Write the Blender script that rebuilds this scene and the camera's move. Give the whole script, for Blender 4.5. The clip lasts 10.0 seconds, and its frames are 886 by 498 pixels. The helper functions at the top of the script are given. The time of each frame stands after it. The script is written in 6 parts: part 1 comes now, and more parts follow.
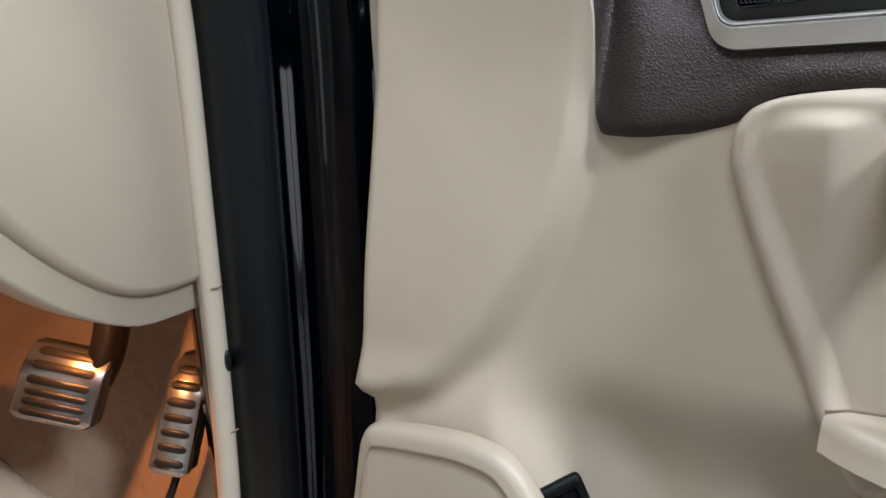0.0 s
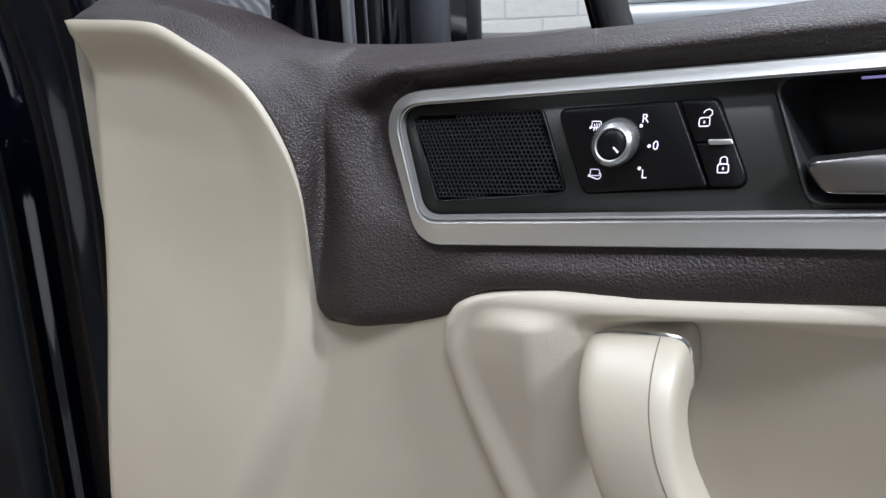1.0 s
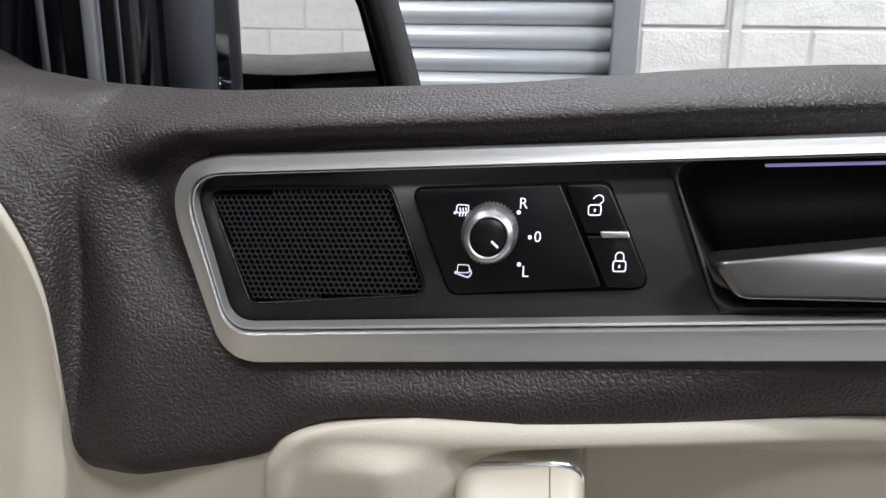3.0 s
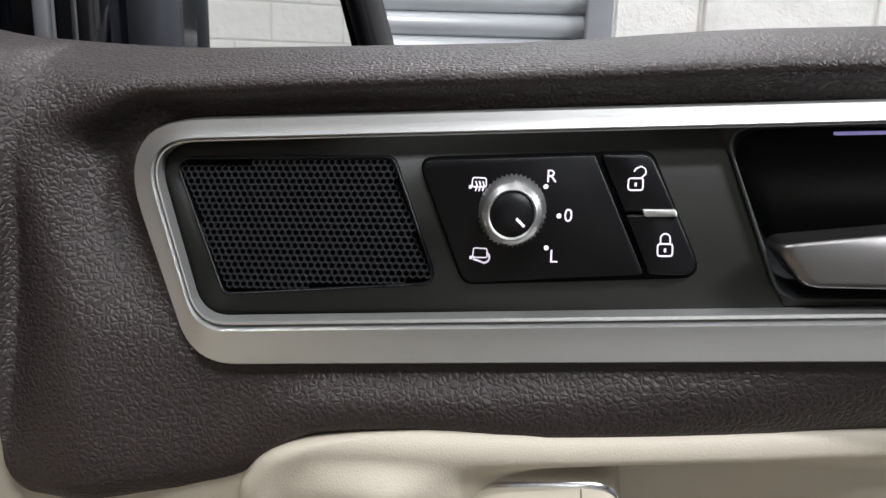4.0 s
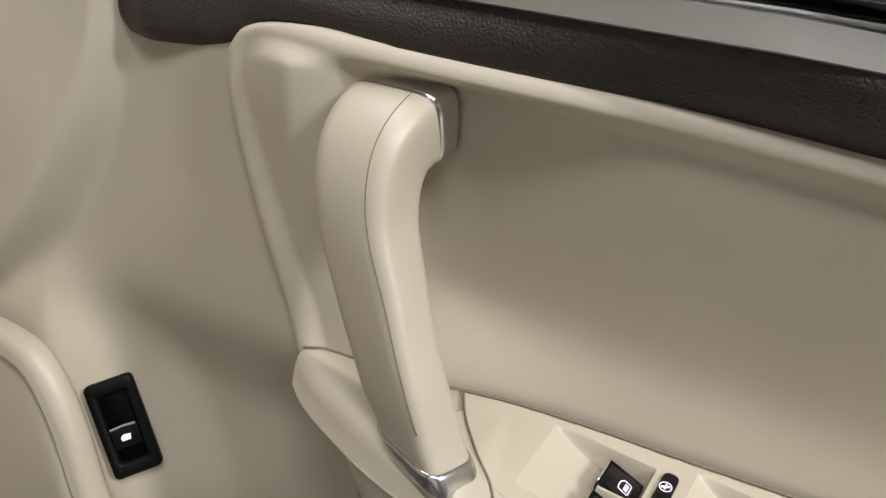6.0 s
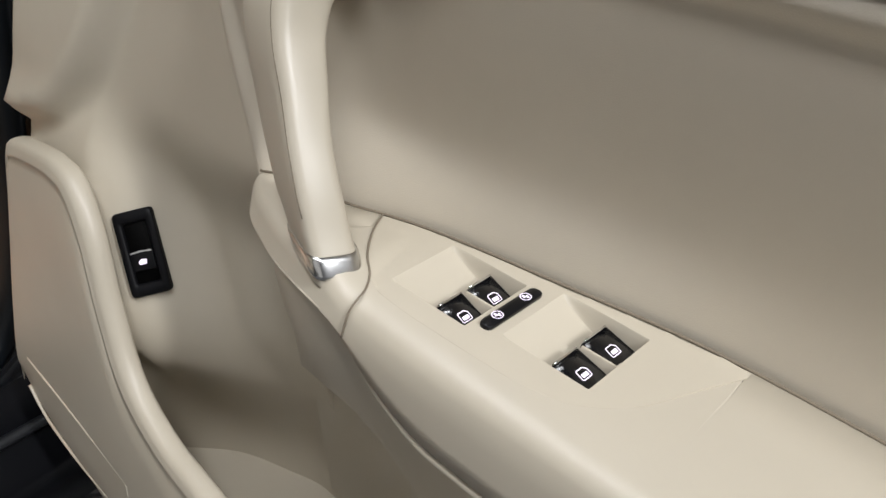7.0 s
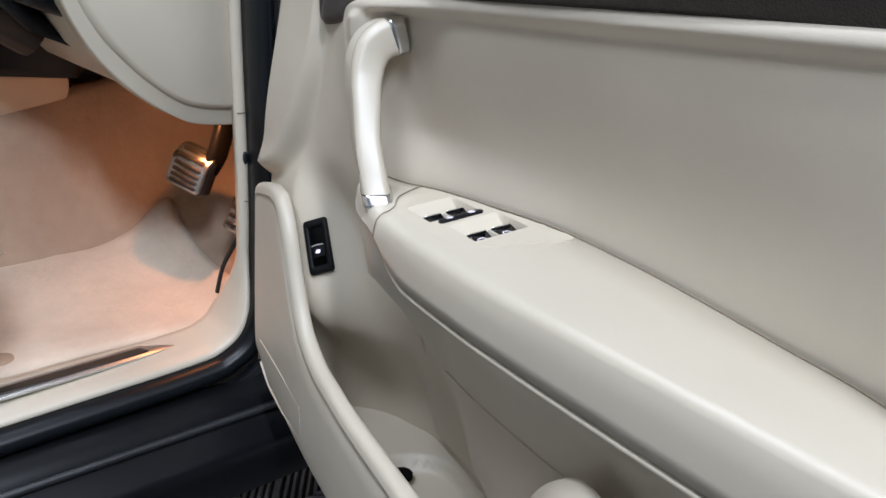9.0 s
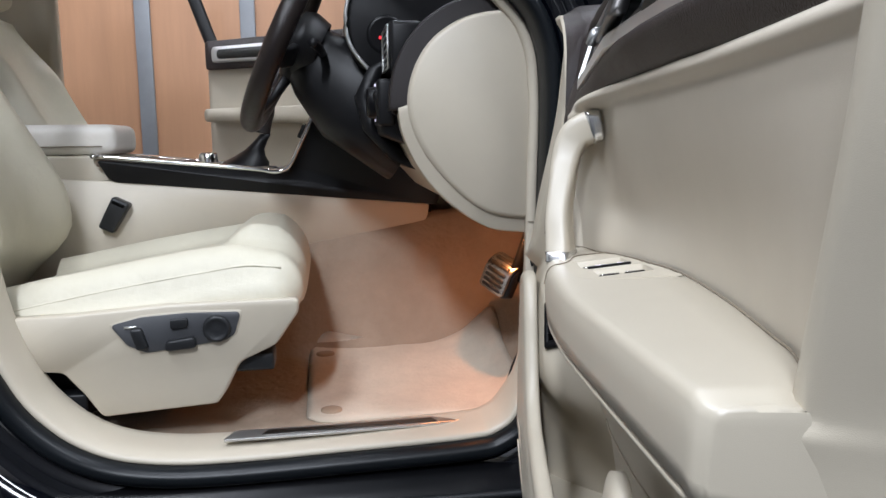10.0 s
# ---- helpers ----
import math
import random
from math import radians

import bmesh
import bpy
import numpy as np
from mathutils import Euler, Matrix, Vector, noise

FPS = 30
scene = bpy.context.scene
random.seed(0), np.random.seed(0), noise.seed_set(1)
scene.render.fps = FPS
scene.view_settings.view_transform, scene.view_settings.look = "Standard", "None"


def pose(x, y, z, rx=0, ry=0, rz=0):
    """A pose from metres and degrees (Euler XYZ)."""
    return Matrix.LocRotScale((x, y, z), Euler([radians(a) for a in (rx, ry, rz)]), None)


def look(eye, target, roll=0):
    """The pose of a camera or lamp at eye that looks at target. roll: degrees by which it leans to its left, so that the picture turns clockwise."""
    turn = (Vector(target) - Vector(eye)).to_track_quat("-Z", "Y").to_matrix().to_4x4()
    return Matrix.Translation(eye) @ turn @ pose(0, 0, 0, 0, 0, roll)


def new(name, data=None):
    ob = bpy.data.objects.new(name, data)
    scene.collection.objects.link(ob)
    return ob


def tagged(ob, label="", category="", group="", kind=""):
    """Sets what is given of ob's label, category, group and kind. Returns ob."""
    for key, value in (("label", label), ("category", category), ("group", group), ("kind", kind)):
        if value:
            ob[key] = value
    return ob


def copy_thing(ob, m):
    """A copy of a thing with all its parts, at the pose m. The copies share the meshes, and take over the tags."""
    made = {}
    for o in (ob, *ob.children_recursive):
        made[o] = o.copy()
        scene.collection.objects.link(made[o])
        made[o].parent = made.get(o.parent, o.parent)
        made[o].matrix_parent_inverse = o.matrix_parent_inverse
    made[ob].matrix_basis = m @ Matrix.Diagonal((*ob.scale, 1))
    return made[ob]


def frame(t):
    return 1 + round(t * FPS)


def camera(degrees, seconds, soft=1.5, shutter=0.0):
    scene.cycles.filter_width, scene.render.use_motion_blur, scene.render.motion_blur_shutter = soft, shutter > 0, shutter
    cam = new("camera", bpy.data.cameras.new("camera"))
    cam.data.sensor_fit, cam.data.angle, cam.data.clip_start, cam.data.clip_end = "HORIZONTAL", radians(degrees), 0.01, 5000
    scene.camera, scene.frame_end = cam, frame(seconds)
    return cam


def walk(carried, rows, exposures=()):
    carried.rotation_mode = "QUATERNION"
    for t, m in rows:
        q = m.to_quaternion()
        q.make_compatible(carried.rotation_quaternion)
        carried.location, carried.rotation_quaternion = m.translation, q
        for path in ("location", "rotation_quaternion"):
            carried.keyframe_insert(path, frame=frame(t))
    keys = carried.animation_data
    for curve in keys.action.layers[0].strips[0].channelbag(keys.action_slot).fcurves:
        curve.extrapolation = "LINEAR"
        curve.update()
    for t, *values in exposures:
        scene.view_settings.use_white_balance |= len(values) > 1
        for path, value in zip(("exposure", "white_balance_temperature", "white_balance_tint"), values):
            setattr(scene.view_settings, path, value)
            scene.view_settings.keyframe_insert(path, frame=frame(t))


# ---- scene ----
cam = camera(59.6, 10.0)
PATH = [
    (0, (0.134, -0.405, 1.003), (-1.007, 1.113, 0.374), -1.4),
    (0.5, (0.154, -0.356, 1.047), (-0.811, 1.289, 0.446), -3.1),
    (1, (0.186, -0.326, 1.069), (-0.719, 1.374, 0.528), -2.7),
    (1.5, (0.201, -0.317, 1.076), (-0.545, 1.471, 0.579), -1.5),
    (2, (0.2, -0.327, 1.081), (-0.362, 1.528, 0.588), -0.7),
    (2.5, (0.159, -0.304, 1.082), (-0.224, 1.592, 0.575), 0.1),
    (2.7, (0.14, -0.287, 1.085), (-0.188, 1.616, 0.563), 0.3),
    (3.8, (0.095, -0.223, 1.068), (-0.017, 1.704, 0.546), 1.8),
    (4, (0.1, -0.227, 1.063), (-0.056, 1.708, 0.582), 1.9),
    (4.5, (0.116, -0.247, 1.074), (-0.139, 1.664, 0.544), 2.7),
    (5, (0.168, -0.28, 1.053), (-0.352, 1.56, 0.466), 5.6),
    (5.5, (0.219, -0.288, 1.051), (-0.417, 1.428, 0.244), 8.0),
    (6, (0.282, -0.276, 1.031), (-0.553, 1.296, 0.119), 9.6),
    (6.2, (0.306, -0.275, 1.027), (-0.587, 1.249, 0.089), 9.9),
    (7.3, (0.447, -0.253, 0.994), (-0.719, 1.014, -0.023), 9.0),
    (7.5, (0.462, -0.261, 0.998), (-0.728, 0.979, -0.024), 8.6),
    (8, (0.533, -0.273, 0.993), (-0.778, 0.884, 0.023), 6.8),
    (8.5, (0.646, -0.3, 1.006), (-0.816, 0.746, 0.129), 4.3),
    (9, (0.751, -0.276, 0.991), (-0.93, 0.554, 0.296), 1.3),
    (9.5, (0.871, -0.182, 0.962), (-1.035, 0.212, 0.499), -1.1),
    (10, (0.919, -0.121, 0.92), (-1.057, -0.243, 0.641), -0.7),
]
walk(cam, [(t, look(eye, target, roll)) for t, eye, target, roll in PATH],
     exposures=[(0, 0.05, 6150, 10), (0.6, 0.12, 5900, 10), (2.0, 0.06, 6100, 10), (2.5, 0.05, 6200, 10), (4.5, 0.0, 6600, 10), (5.0, 0.05, 7250, 10), (6.0, -0.18, 6800, 10), (7.3, -0.2, 6300, 10), (8.0, -0.07, 5850, 10), (9.5, 0.03, 5750, 10), (10.0, -0.03, 5950, 10)])

# ---- world and lights ----
world = bpy.data.worlds.new("garage_air")
scene.world = world
world.use_nodes = True
world.node_tree.nodes["Background"].inputs[0].default_value = (0.75, 0.8, 0.9, 1)
world.node_tree.nodes["Background"].inputs[1].default_value = 0.012


def area_lamp(name, eye, target, sx, sy, watts, colour):
    d = bpy.data.lights.new(name, "AREA")
    d.shape, d.size, d.size_y, d.energy, d.color = "RECTANGLE", sx, sy, watts, colour
    ob = new(name, d)
    ob.matrix_world = look(eye, target)
    return ob


# unseen lamps under the ceiling, added and tuned until the shading fits
ADDED_LAMPS = [(2.7, -0.45, 135, 1.2, 0.12), (0.7, -1.05, 46, 1.3, 0.4), (0.3, -3.4, 9, 0.3, 1.5), (0.3, 1.35, 46, 0.3, 1.5), (-0.95, -0.05, 30, 0.15, 1.5), (-2.15, -1.6, 48, 0.3, 1.5)]
for tx, ty, watts, sx, sy in ADDED_LAMPS:
    added_lamp = area_lamp("added_ceiling_lamp", (tx, ty, 3.05), (tx, ty, 0), sx, sy, watts, (0.97, 0.98, 1.0))
    added_lamp.matrix_world = Matrix.Translation((tx, ty, 3.05))

# ---- axes of the door and of the car ----
LEAN = 0.05                       # the door's lines rise towards its free end
TH = radians(78.0)                # how far the door stands open
RX, RY = math.cos(TH), -math.sin(TH)
CAR = Matrix(((RX, RY, 0, -0.34), (RY, -RX, 0, 0.0), (0, 0, 1, 0), (0, 0, 0, 1)))


def lerp(a, b, t):
    return a + (b - a) * t


def sstep(a, b, x):
    t = min(1.0, max(0.0, (x - a) / (b - a)))
    return t * t * (3 - 2 * t)


def table(points):
    """A smooth curve through rising (x, y) pairs."""
    xs = [p[0] for p in points]
    ys = [p[1] for p in points]
    n = len(xs)
    m = []
    for k in range(n):
        if k in (0, n - 1):
            m.append(0.0)
            continue
        d0, d1 = (ys[k] - ys[k - 1]) / (xs[k] - xs[k - 1]), (ys[k + 1] - ys[k]) / (xs[k + 1] - xs[k])
        m.append(0.0 if d0 * d1 <= 0 else 2 * d0 * d1 / (d0 + d1))
    m[0], m[-1] = (ys[1] - ys[0]) / (xs[1] - xs[0]), (ys[-1] - ys[-2]) / (xs[-1] - xs[-2])

    def f(x):
        if x <= xs[0]:
            return ys[0]
        if x >= xs[-1]:
            return ys[-1]
        k = max(i for i in range(n - 1) if xs[i] <= x)
        h = xs[k + 1] - xs[k]
        t = (x - xs[k]) / h
        return ((2 * t ** 3 - 3 * t * t + 1) * ys[k] + (t ** 3 - 2 * t * t + t) * h * m[k]
                + (3 * t * t - 2 * t ** 3) * ys[k + 1] + (t ** 3 - t * t) * h * m[k + 1])
    return f


def span(a, b, n):
    return [a + (b - a) * k / (n - 1) for k in range(n)]


# ---- materials ----
def mat(name, colour, rough=0.5, metal=0.0, coat=0.0, vary=0.0, vscale=6.0, bump=0.0, bscale=900.0, kind="noise", spec=0.5, stretch=(1, 1, 1), stain=None, bump2=0.0, b2scale=40.0, rvary=0.0):
    m = bpy.data.materials.new(name)
    m.use_nodes = True
    t = m.node_tree
    n, l = t.nodes, t.links
    b = n["Principled BSDF"]
    b.inputs["Base Color"].default_value = (*colour, 1)
    b.inputs["Roughness"].default_value = rough
    b.inputs["Metallic"].default_value = metal
    b.inputs["Coat Weight"].default_value = coat
    b.inputs["Coat Roughness"].default_value = 0.04
    b.inputs["Specular IOR Level"].default_value = spec
    geo = n.new("ShaderNodeTexCoord")
    mp = n.new("ShaderNodeMapping")
    mp.inputs["Scale"].default_value = stretch
    l.new(geo.outputs["Object"], mp.inputs["Vector"])
    if vary > 0:
        a = n.new("ShaderNodeTexNoise")
        a.inputs["Scale"].default_value, a.inputs["Detail"].default_value, a.inputs["Roughness"].default_value = vscale, 8, 0.65
        l.new(mp.outputs[0], a.inputs["Vector"])
        r = n.new("ShaderNodeMix")
        r.data_type = "RGBA"
        dark = stain or tuple(c * 0.55 for c in colour)
        r.inputs["A"].default_value = (*[lerp(c, d, vary) for c, d in zip(colour, dark)], 1)
        r.inputs["B"].default_value = (*[min(1, c * (1 + vary * 0.35)) for c in colour], 1)
        ramp = n.new("ShaderNodeMapRange")
        ramp.inputs["From Min"].default_value, ramp.inputs["From Max"].default_value = 0.32, 0.68
        l.new(a.outputs["Fac"], ramp.inputs["Value"])
        l.new(ramp.outputs["Result"], r.inputs["Factor"])
        l.new(r.outputs["Result"], b.inputs["Base Color"])
    if rvary > 0:
        a2 = n.new("ShaderNodeTexNoise")
        a2.inputs["Scale"].default_value, a2.inputs["Detail"].default_value = 22, 6
        l.new(mp.outputs[0], a2.inputs["Vector"])
        rr = n.new("ShaderNodeMapRange")
        rr.inputs["To Min"].default_value, rr.inputs["To Max"].default_value = rough - rvary, rough + rvary
        l.new(a2.outputs["Fac"], rr.inputs["Value"])
        l.new(rr.outputs["Result"], b.inputs["Roughness"])
    last = None
    for strength, scale, form in ((bump2, b2scale, "noise"), (bump, bscale, kind)):
        if strength <= 0:
            continue
        if form == "leather":
            v = n.new("ShaderNodeTexVoronoi")
            v.feature = "F1"
            v.inputs["Scale"].default_value = scale
            warp = n.new("ShaderNodeTexNoise")
            warp.inputs["Scale"].default_value = scale * 0.8
            add = n.new("ShaderNodeVectorMath")
            add.operation = "MULTIPLY_ADD"
            add.inputs[1].default_value = (0.9 / scale,) * 3
            l.new(mp.outputs[0], warp.inputs["Vector"])
            l.new(warp.outputs["Color"], add.inputs[0])
            l.new(mp.outputs[0], add.inputs[2])
            l.new(add.outputs[0], v.inputs["Vector"])
            v.feature = "DISTANCE_TO_EDGE"
            rmp = n.new("ShaderNodeMapRange")
            rmp.inputs["From Max"].default_value = 0.28
            l.new(v.outputs["Distance"], rmp.inputs["Value"])
            out = rmp.outputs["Result"]
        else:
            v = n.new("ShaderNodeTexNoise")
            v.inputs["Scale"].default_value, v.inputs["Detail"].default_value = scale, 5
            l.new(mp.outputs[0], v.inputs["Vector"])
            out = v.outputs["Fac"]
        bu = n.new("ShaderNodeBump")
        bu.inputs["Strength"].default_value = min(1.0, strength)
        bu.inputs["Distance"].default_value = 0.6 / scale if form == "leather" else 0.9 / scale
        l.new(out, bu.inputs["Height"])
        if last:
            l.new(last.outputs["Normal"], bu.inputs["Normal"])
        last = bu
    if last:
        l.new(last.outputs["Normal"], b.inputs["Normal"])
    return m


def glow(name, colour, strength):
    m = bpy.data.materials.new(name)
    m.use_nodes = True
    b = m.node_tree.nodes["Principled BSDF"]
    b.inputs["Base Color"].default_value = (*colour, 1)
    b.inputs["Emission Color"].default_value = (*colour, 1)
    b.inputs["Emission Strength"].default_value = strength
    return m


CREAM = (0.525, 0.472, 0.378)
M_cream = mat("cream_plastic", CREAM, 0.44, spec=0.7, vary=0.10, vscale=5, bump=0.10, bscale=1300, kind="leather", rvary=0.06)
M_cream_soft = mat("cream_soft_trim", (0.505, 0.455, 0.366), 0.40, spec=0.85, vary=0.10, vscale=4, bump=0.10, bscale=1500, kind="leather", rvary=0.06)
M_insert = mat("cream_insert_leather", (0.55, 0.495, 0.405), 0.5, vary=0.12, vscale=5, bump=0.10, bscale=900, kind="leather", rvary=0.05)
M_brown = mat("brown_leatherette", (0.0295, 0.0222, 0.0212), 0.46, spec=0.42, vary=0.22, vscale=9, bump=0.30, bscale=510, kind="leather", rvary=0.07, bump2=0.05, b2scale=60)
M_hollow = mat("black_lever_hollow", (0.022, 0.0225, 0.0235), 0.5, spec=0.4, vary=0.2, bump=0.05, bscale=2000)
M_alu = mat("satin_aluminium", (0.64, 0.64, 0.628), 0.39, 0.9, vary=0.10, vscale=30, bump=0.04, bscale=2500, stretch=(0.05, 1, 1))
M_steel = mat("satin_lever_metal", (0.20, 0.193, 0.19), 0.36, 1.0, vary=0.15, vscale=20, bump=0.03, bscale=2500, stretch=(0.05, 1, 1))
M_pedal = mat("brushed_pedal_metal", (0.50, 0.49, 0.47), 0.27, 1.0, vary=0.15, vscale=60, bump=0.03, bscale=1500, stretch=(0.05, 1, 1))
M_sill = mat("black_sill_cladding", (0.0035, 0.0038, 0.005), 0.30, spec=0.22, vary=0.2, vscale=12, bump=0.05, bscale=900)
M_seal = mat("blue_black_seal_rubber", (0.0038, 0.0055, 0.0075), 0.36, spec=0.3, vary=0.3, vscale=20, bump=0.08, bscale=400)
M_chrome = mat("chrome", (0.8, 0.8, 0.8), 0.09, 1.0)
M_black = mat("black_satin_plastic", (0.005, 0.005, 0.006), 0.45, spec=0.14, vary=0.2, bump=0.05, bscale=2500)
M_gloss = mat("black_switch_plastic", (0.005, 0.005, 0.006), 0.32, spec=0.22, vary=0.2, bump=0.03, bscale=3000)
M_olive = mat("dark_soft_touch_panel", (0.0300, 0.0300, 0.0270), 0.45, spec=0.3, vary=0.2, bump=0.04, bscale=2500)
M_satin_chrome = mat("satin_chrome", (0.72, 0.72, 0.71), 0.24, 1.0, vary=0.08, vscale=40)
M_key = mat("black_gloss_key", (0.005, 0.005, 0.006), 0.16, spec=0.55, vary=0.2)
M_knob = mat("ribbed_knob_metal", (0.40, 0.40, 0.395), 0.38, 0.9, vary=0.1, vscale=40)
M_mesh = mat("speaker_mesh", (0.009, 0.0095, 0.011), 0.5, spec=0.25)
# near-black, stands for the shade inside gaps and holes
M_void = mat("dark_cavity", (0.003, 0.003, 0.003), 0.8, spec=0.06)
M_white = glow("lit_symbol", (0.86, 0.78, 0.92), 0.6)
M_rubber = mat("black_rubber", (0.012, 0.013, 0.015), 0.45, vary=0.4, vscale=30, bump=0.2, bscale=300)
M_navy = mat("navy_paint", (0.0012, 0.0018, 0.004), 0.10, spec=0.5, coat=1.0, vary=0.4, vscale=3)


# ---- mesh helpers ----
def part(name, bm, material, parent=None, label="", smooth=True, fix=True):
    if fix:
        bmesh.ops.recalc_face_normals(bm, faces=bm.faces[:])
    me = bpy.data.meshes.new(name)
    bm.to_mesh(me)
    bm.free()
    me.materials.append(material)
    if smooth:
        for p in me.polygons:
            p.use_smooth = True
    ob = new(name, me)
    if parent is not None:
        ob.parent = parent
        ob.matrix_parent_inverse = parent.matrix_world.inverted()
    if label:
        ob["label"] = label
    return ob


def thing(name, at, label, category, group="", kind=""):
    ob = new(name)
    ob.empty_display_size = 0.05
    ob.matrix_world = Matrix.Translation(at)
    return tagged(ob, label, category, group, kind)


def lean(bm):
    for v in bm.verts:
        v.co.z += LEAN * v.co.x - 0.036 * max(0.0, v.co.x - 0.22) * sstep(0.82, 0.93, v.co.z)
    return bm


def to_car(bm):
    bmesh.ops.transform(bm, matrix=CAR, verts=bm.verts[:])
    return bm


def sheet(rows, close_u=False, thick=None):
    """A surface through rows of points; thick: a vector by which a back skin is set off and the rim closed."""
    bm = bmesh.new()
    g = [[bm.verts.new(p) for p in r] for r in rows]
    n, m = len(g), len(g[0])
    us = range(m if close_u else m - 1)
    for i in range(n - 1):
        for j in us:
            bm.faces.new((g[i][j], g[i][(j + 1) % m], g[i + 1][(j + 1) % m], g[i + 1][j]))
    if thick is not None:
        tv = Vector(thick)
        h = [[bm.verts.new(Vector(p) + tv) for p in r] for r in rows]
        for i in range(n - 1):
            for j in us:
                bm.faces.new((h[i][j], h[i + 1][j], h[i + 1][(j + 1) % m], h[i][(j + 1) % m]))
        for i in range(n - 1):
            for j in (0, m - 1):
                q = (g[i][j], g[i + 1][j], h[i + 1][j], h[i][j])
                bm.faces.new(q if j else q[::-1])
        for j in range(m - 1):
            for i in (0, n - 1):
                q = (g[i][j], g[i][j + 1], h[i][j + 1], h[i][j])
                bm.faces.new(q[::-1] if i else q)
    return bm


def tube(path, radius, sides=12, flat=1.0, up=(0, 0, 1), caps=True, closed=False):
    """A round (or flattened) bar along a path; radius may be a number or one for each point."""
    pts = [Vector(p) for p in path]
    n = len(pts)
    rad = radius if isinstance(radius, (list, tuple)) else [radius] * n
    rows = []
    for k, p in enumerate(pts):
        a = pts[(k - 1) % n] if closed else pts[max(0, k - 1)]
        b = pts[(k + 1) % n] if closed else pts[min(n - 1, k + 1)]
        d = (b - a).normalized()
        s = d.cross(Vector(up))
        s = s.normalized() if s.length > 1e-4 else d.cross(Vector((0, 1, 0))).normalized()
        w = s.cross(d).normalized()
        rows.append([p + rad[k] * (math.cos(q) * s + flat * math.sin(q) * w) for q in [2 * math.pi * j / sides for j in range(sides)]])
    if closed:
        rows.append(rows[0])
    bm = sheet(rows, close_u=True)
    if closed:
        bmesh.ops.remove_doubles(bm, verts=bm.verts[:], dist=1e-6)
    elif caps:
        bm.verts.ensure_lookup_table()
        bm.faces.new([bm.verts[j] for j in range(sides)][::-1])
        bm.faces.new([bm.verts[(n - 1) * sides + j] for j in range(sides)])
    return bm


def smooth_path(points, steps=6):
    """A Catmull-Rom curve through the points."""
    p = [Vector(q) for q in points]
    out = []
    for k in range(len(p) - 1):
        a, b, c, d = p[max(0, k - 1)], p[k], p[k + 1], p[min(len(p) - 1, k + 2)]
        for s in range(steps):
            t = s / steps
            out.append(0.5 * (2 * b + (c - a) * t + (2 * a - 5 * b + 4 * c - d) * t * t + (3 * b - a - 3 * c + d) * t ** 3))
    out.append(p[-1])
    return out


def rounded(corners, radius, steps=5):
    """A polygon in the plane with rounded corners; radius: one number or one a corner."""
    n = len(corners)
    rad = radius if isinstance(radius, (list, tuple)) else [radius] * n
    out = []
    for k in range(n):
        p, a, b = Vector(corners[k]), Vector(corners[k - 1]), Vector(corners[(k + 1) % n])
        u, v = (a - p).normalized(), (b - p).normalized()
        half = math.acos(max(-1, min(1, u.dot(v)))) / 2
        cut = min(rad[k] / math.tan(half), (a - p).length * 0.49, (b - p).length * 0.49)
        s, e = p + u * cut, p + v * cut
        for j in range(steps + 1):
            t = j / steps
            out.append((1 - t) ** 2 * s + 2 * t * (1 - t) * p + t * t * e)
    return out


def slab(outline, place, depth, bevel=0.0):
    """A plate: outline in the plane (u, v), place(u, v, w) gives its points; w runs from 0 (back) to depth (front)."""
    bm = bmesh.new()
    c = sum(outline, Vector((0, 0))) / len(outline)
    loops = [(0.0, 0.0), (depth - bevel, 0.0)] + ([(depth - bevel * 0.3, bevel * 0.3), (depth, bevel)] if bevel > 0 else [])
    rings = []
    for w, inset in loops:
        ring = []
        for q in outline:
            d = q - c
            f = max(0.0, 1 - inset / max(d.length, 1e-6))
            ring.append(bm.verts.new(place(*(c + d * f), w)))
        rings.append(ring)
    n = len(outline)
    for r0, r1 in zip(rings, rings[1:]):
        for j in range(n):
            bm.faces.new((r0[j], r0[(j + 1) % n], r1[(j + 1) % n], r1[j]))
    bm.faces.new(rings[0][::-1])
    bm.faces.new(rings[-1])
    return bm


def ring_band(outer, inner, profile, place):
    """A frame between two outlines of equal length; profile: pairs (share of the way from outer to inner, height)."""
    rows = []
    for share, w in profile:
        rows.append([place(*(o.lerp(i, share)), w) for o, i in zip(outer, inner)])
    return sheet(rows, close_u=True)


def box(lo, hi, bevel=0.0, seg=2):
    bm = bmesh.new()
    bmesh.ops.create_cube(bm, size=1.0)
    for v in bm.verts:
        v.co = Vector([lerp(lo[k], hi[k], v.co[k] + 0.5) for k in range(3)])
    if bevel > 0:
        bmesh.ops.bevel(bm, geom=bm.edges[:], offset=bevel, segments=seg, affect="EDGES", profile=0.6)
    return bm


# ---- the door: panel plane of the controls ----
strip_back = table([(-0.3, 0.0), (0.22, 0.0), (0.26, 0.0008), (0.30, 0.0024), (0.34, 0.0052), (0.385, 0.0100), (0.426, 0.0140), (0.453, 0.0180), (0.48, 0.0215), (0.60, 0.035), (0.75, 0.052)])


def strip_y(x, z):
    """Depth of the control strip's plane, which turns away towards the free end."""
    return (z - 1.03) * 0.33 - 0.035 * min(x, 0.3) + strip_back(x)


def ctl(x, z, w=0.0):
    """A point of the control strip: x and height along the door, w out of the strip towards the cabin."""
    return Vector((x, strip_y(x, z) - w, z))


DOOR = thing("driver_door", (-0.2, 0.05, 0.42), "open car door with cream lower and dark brown upper trim", "car door")

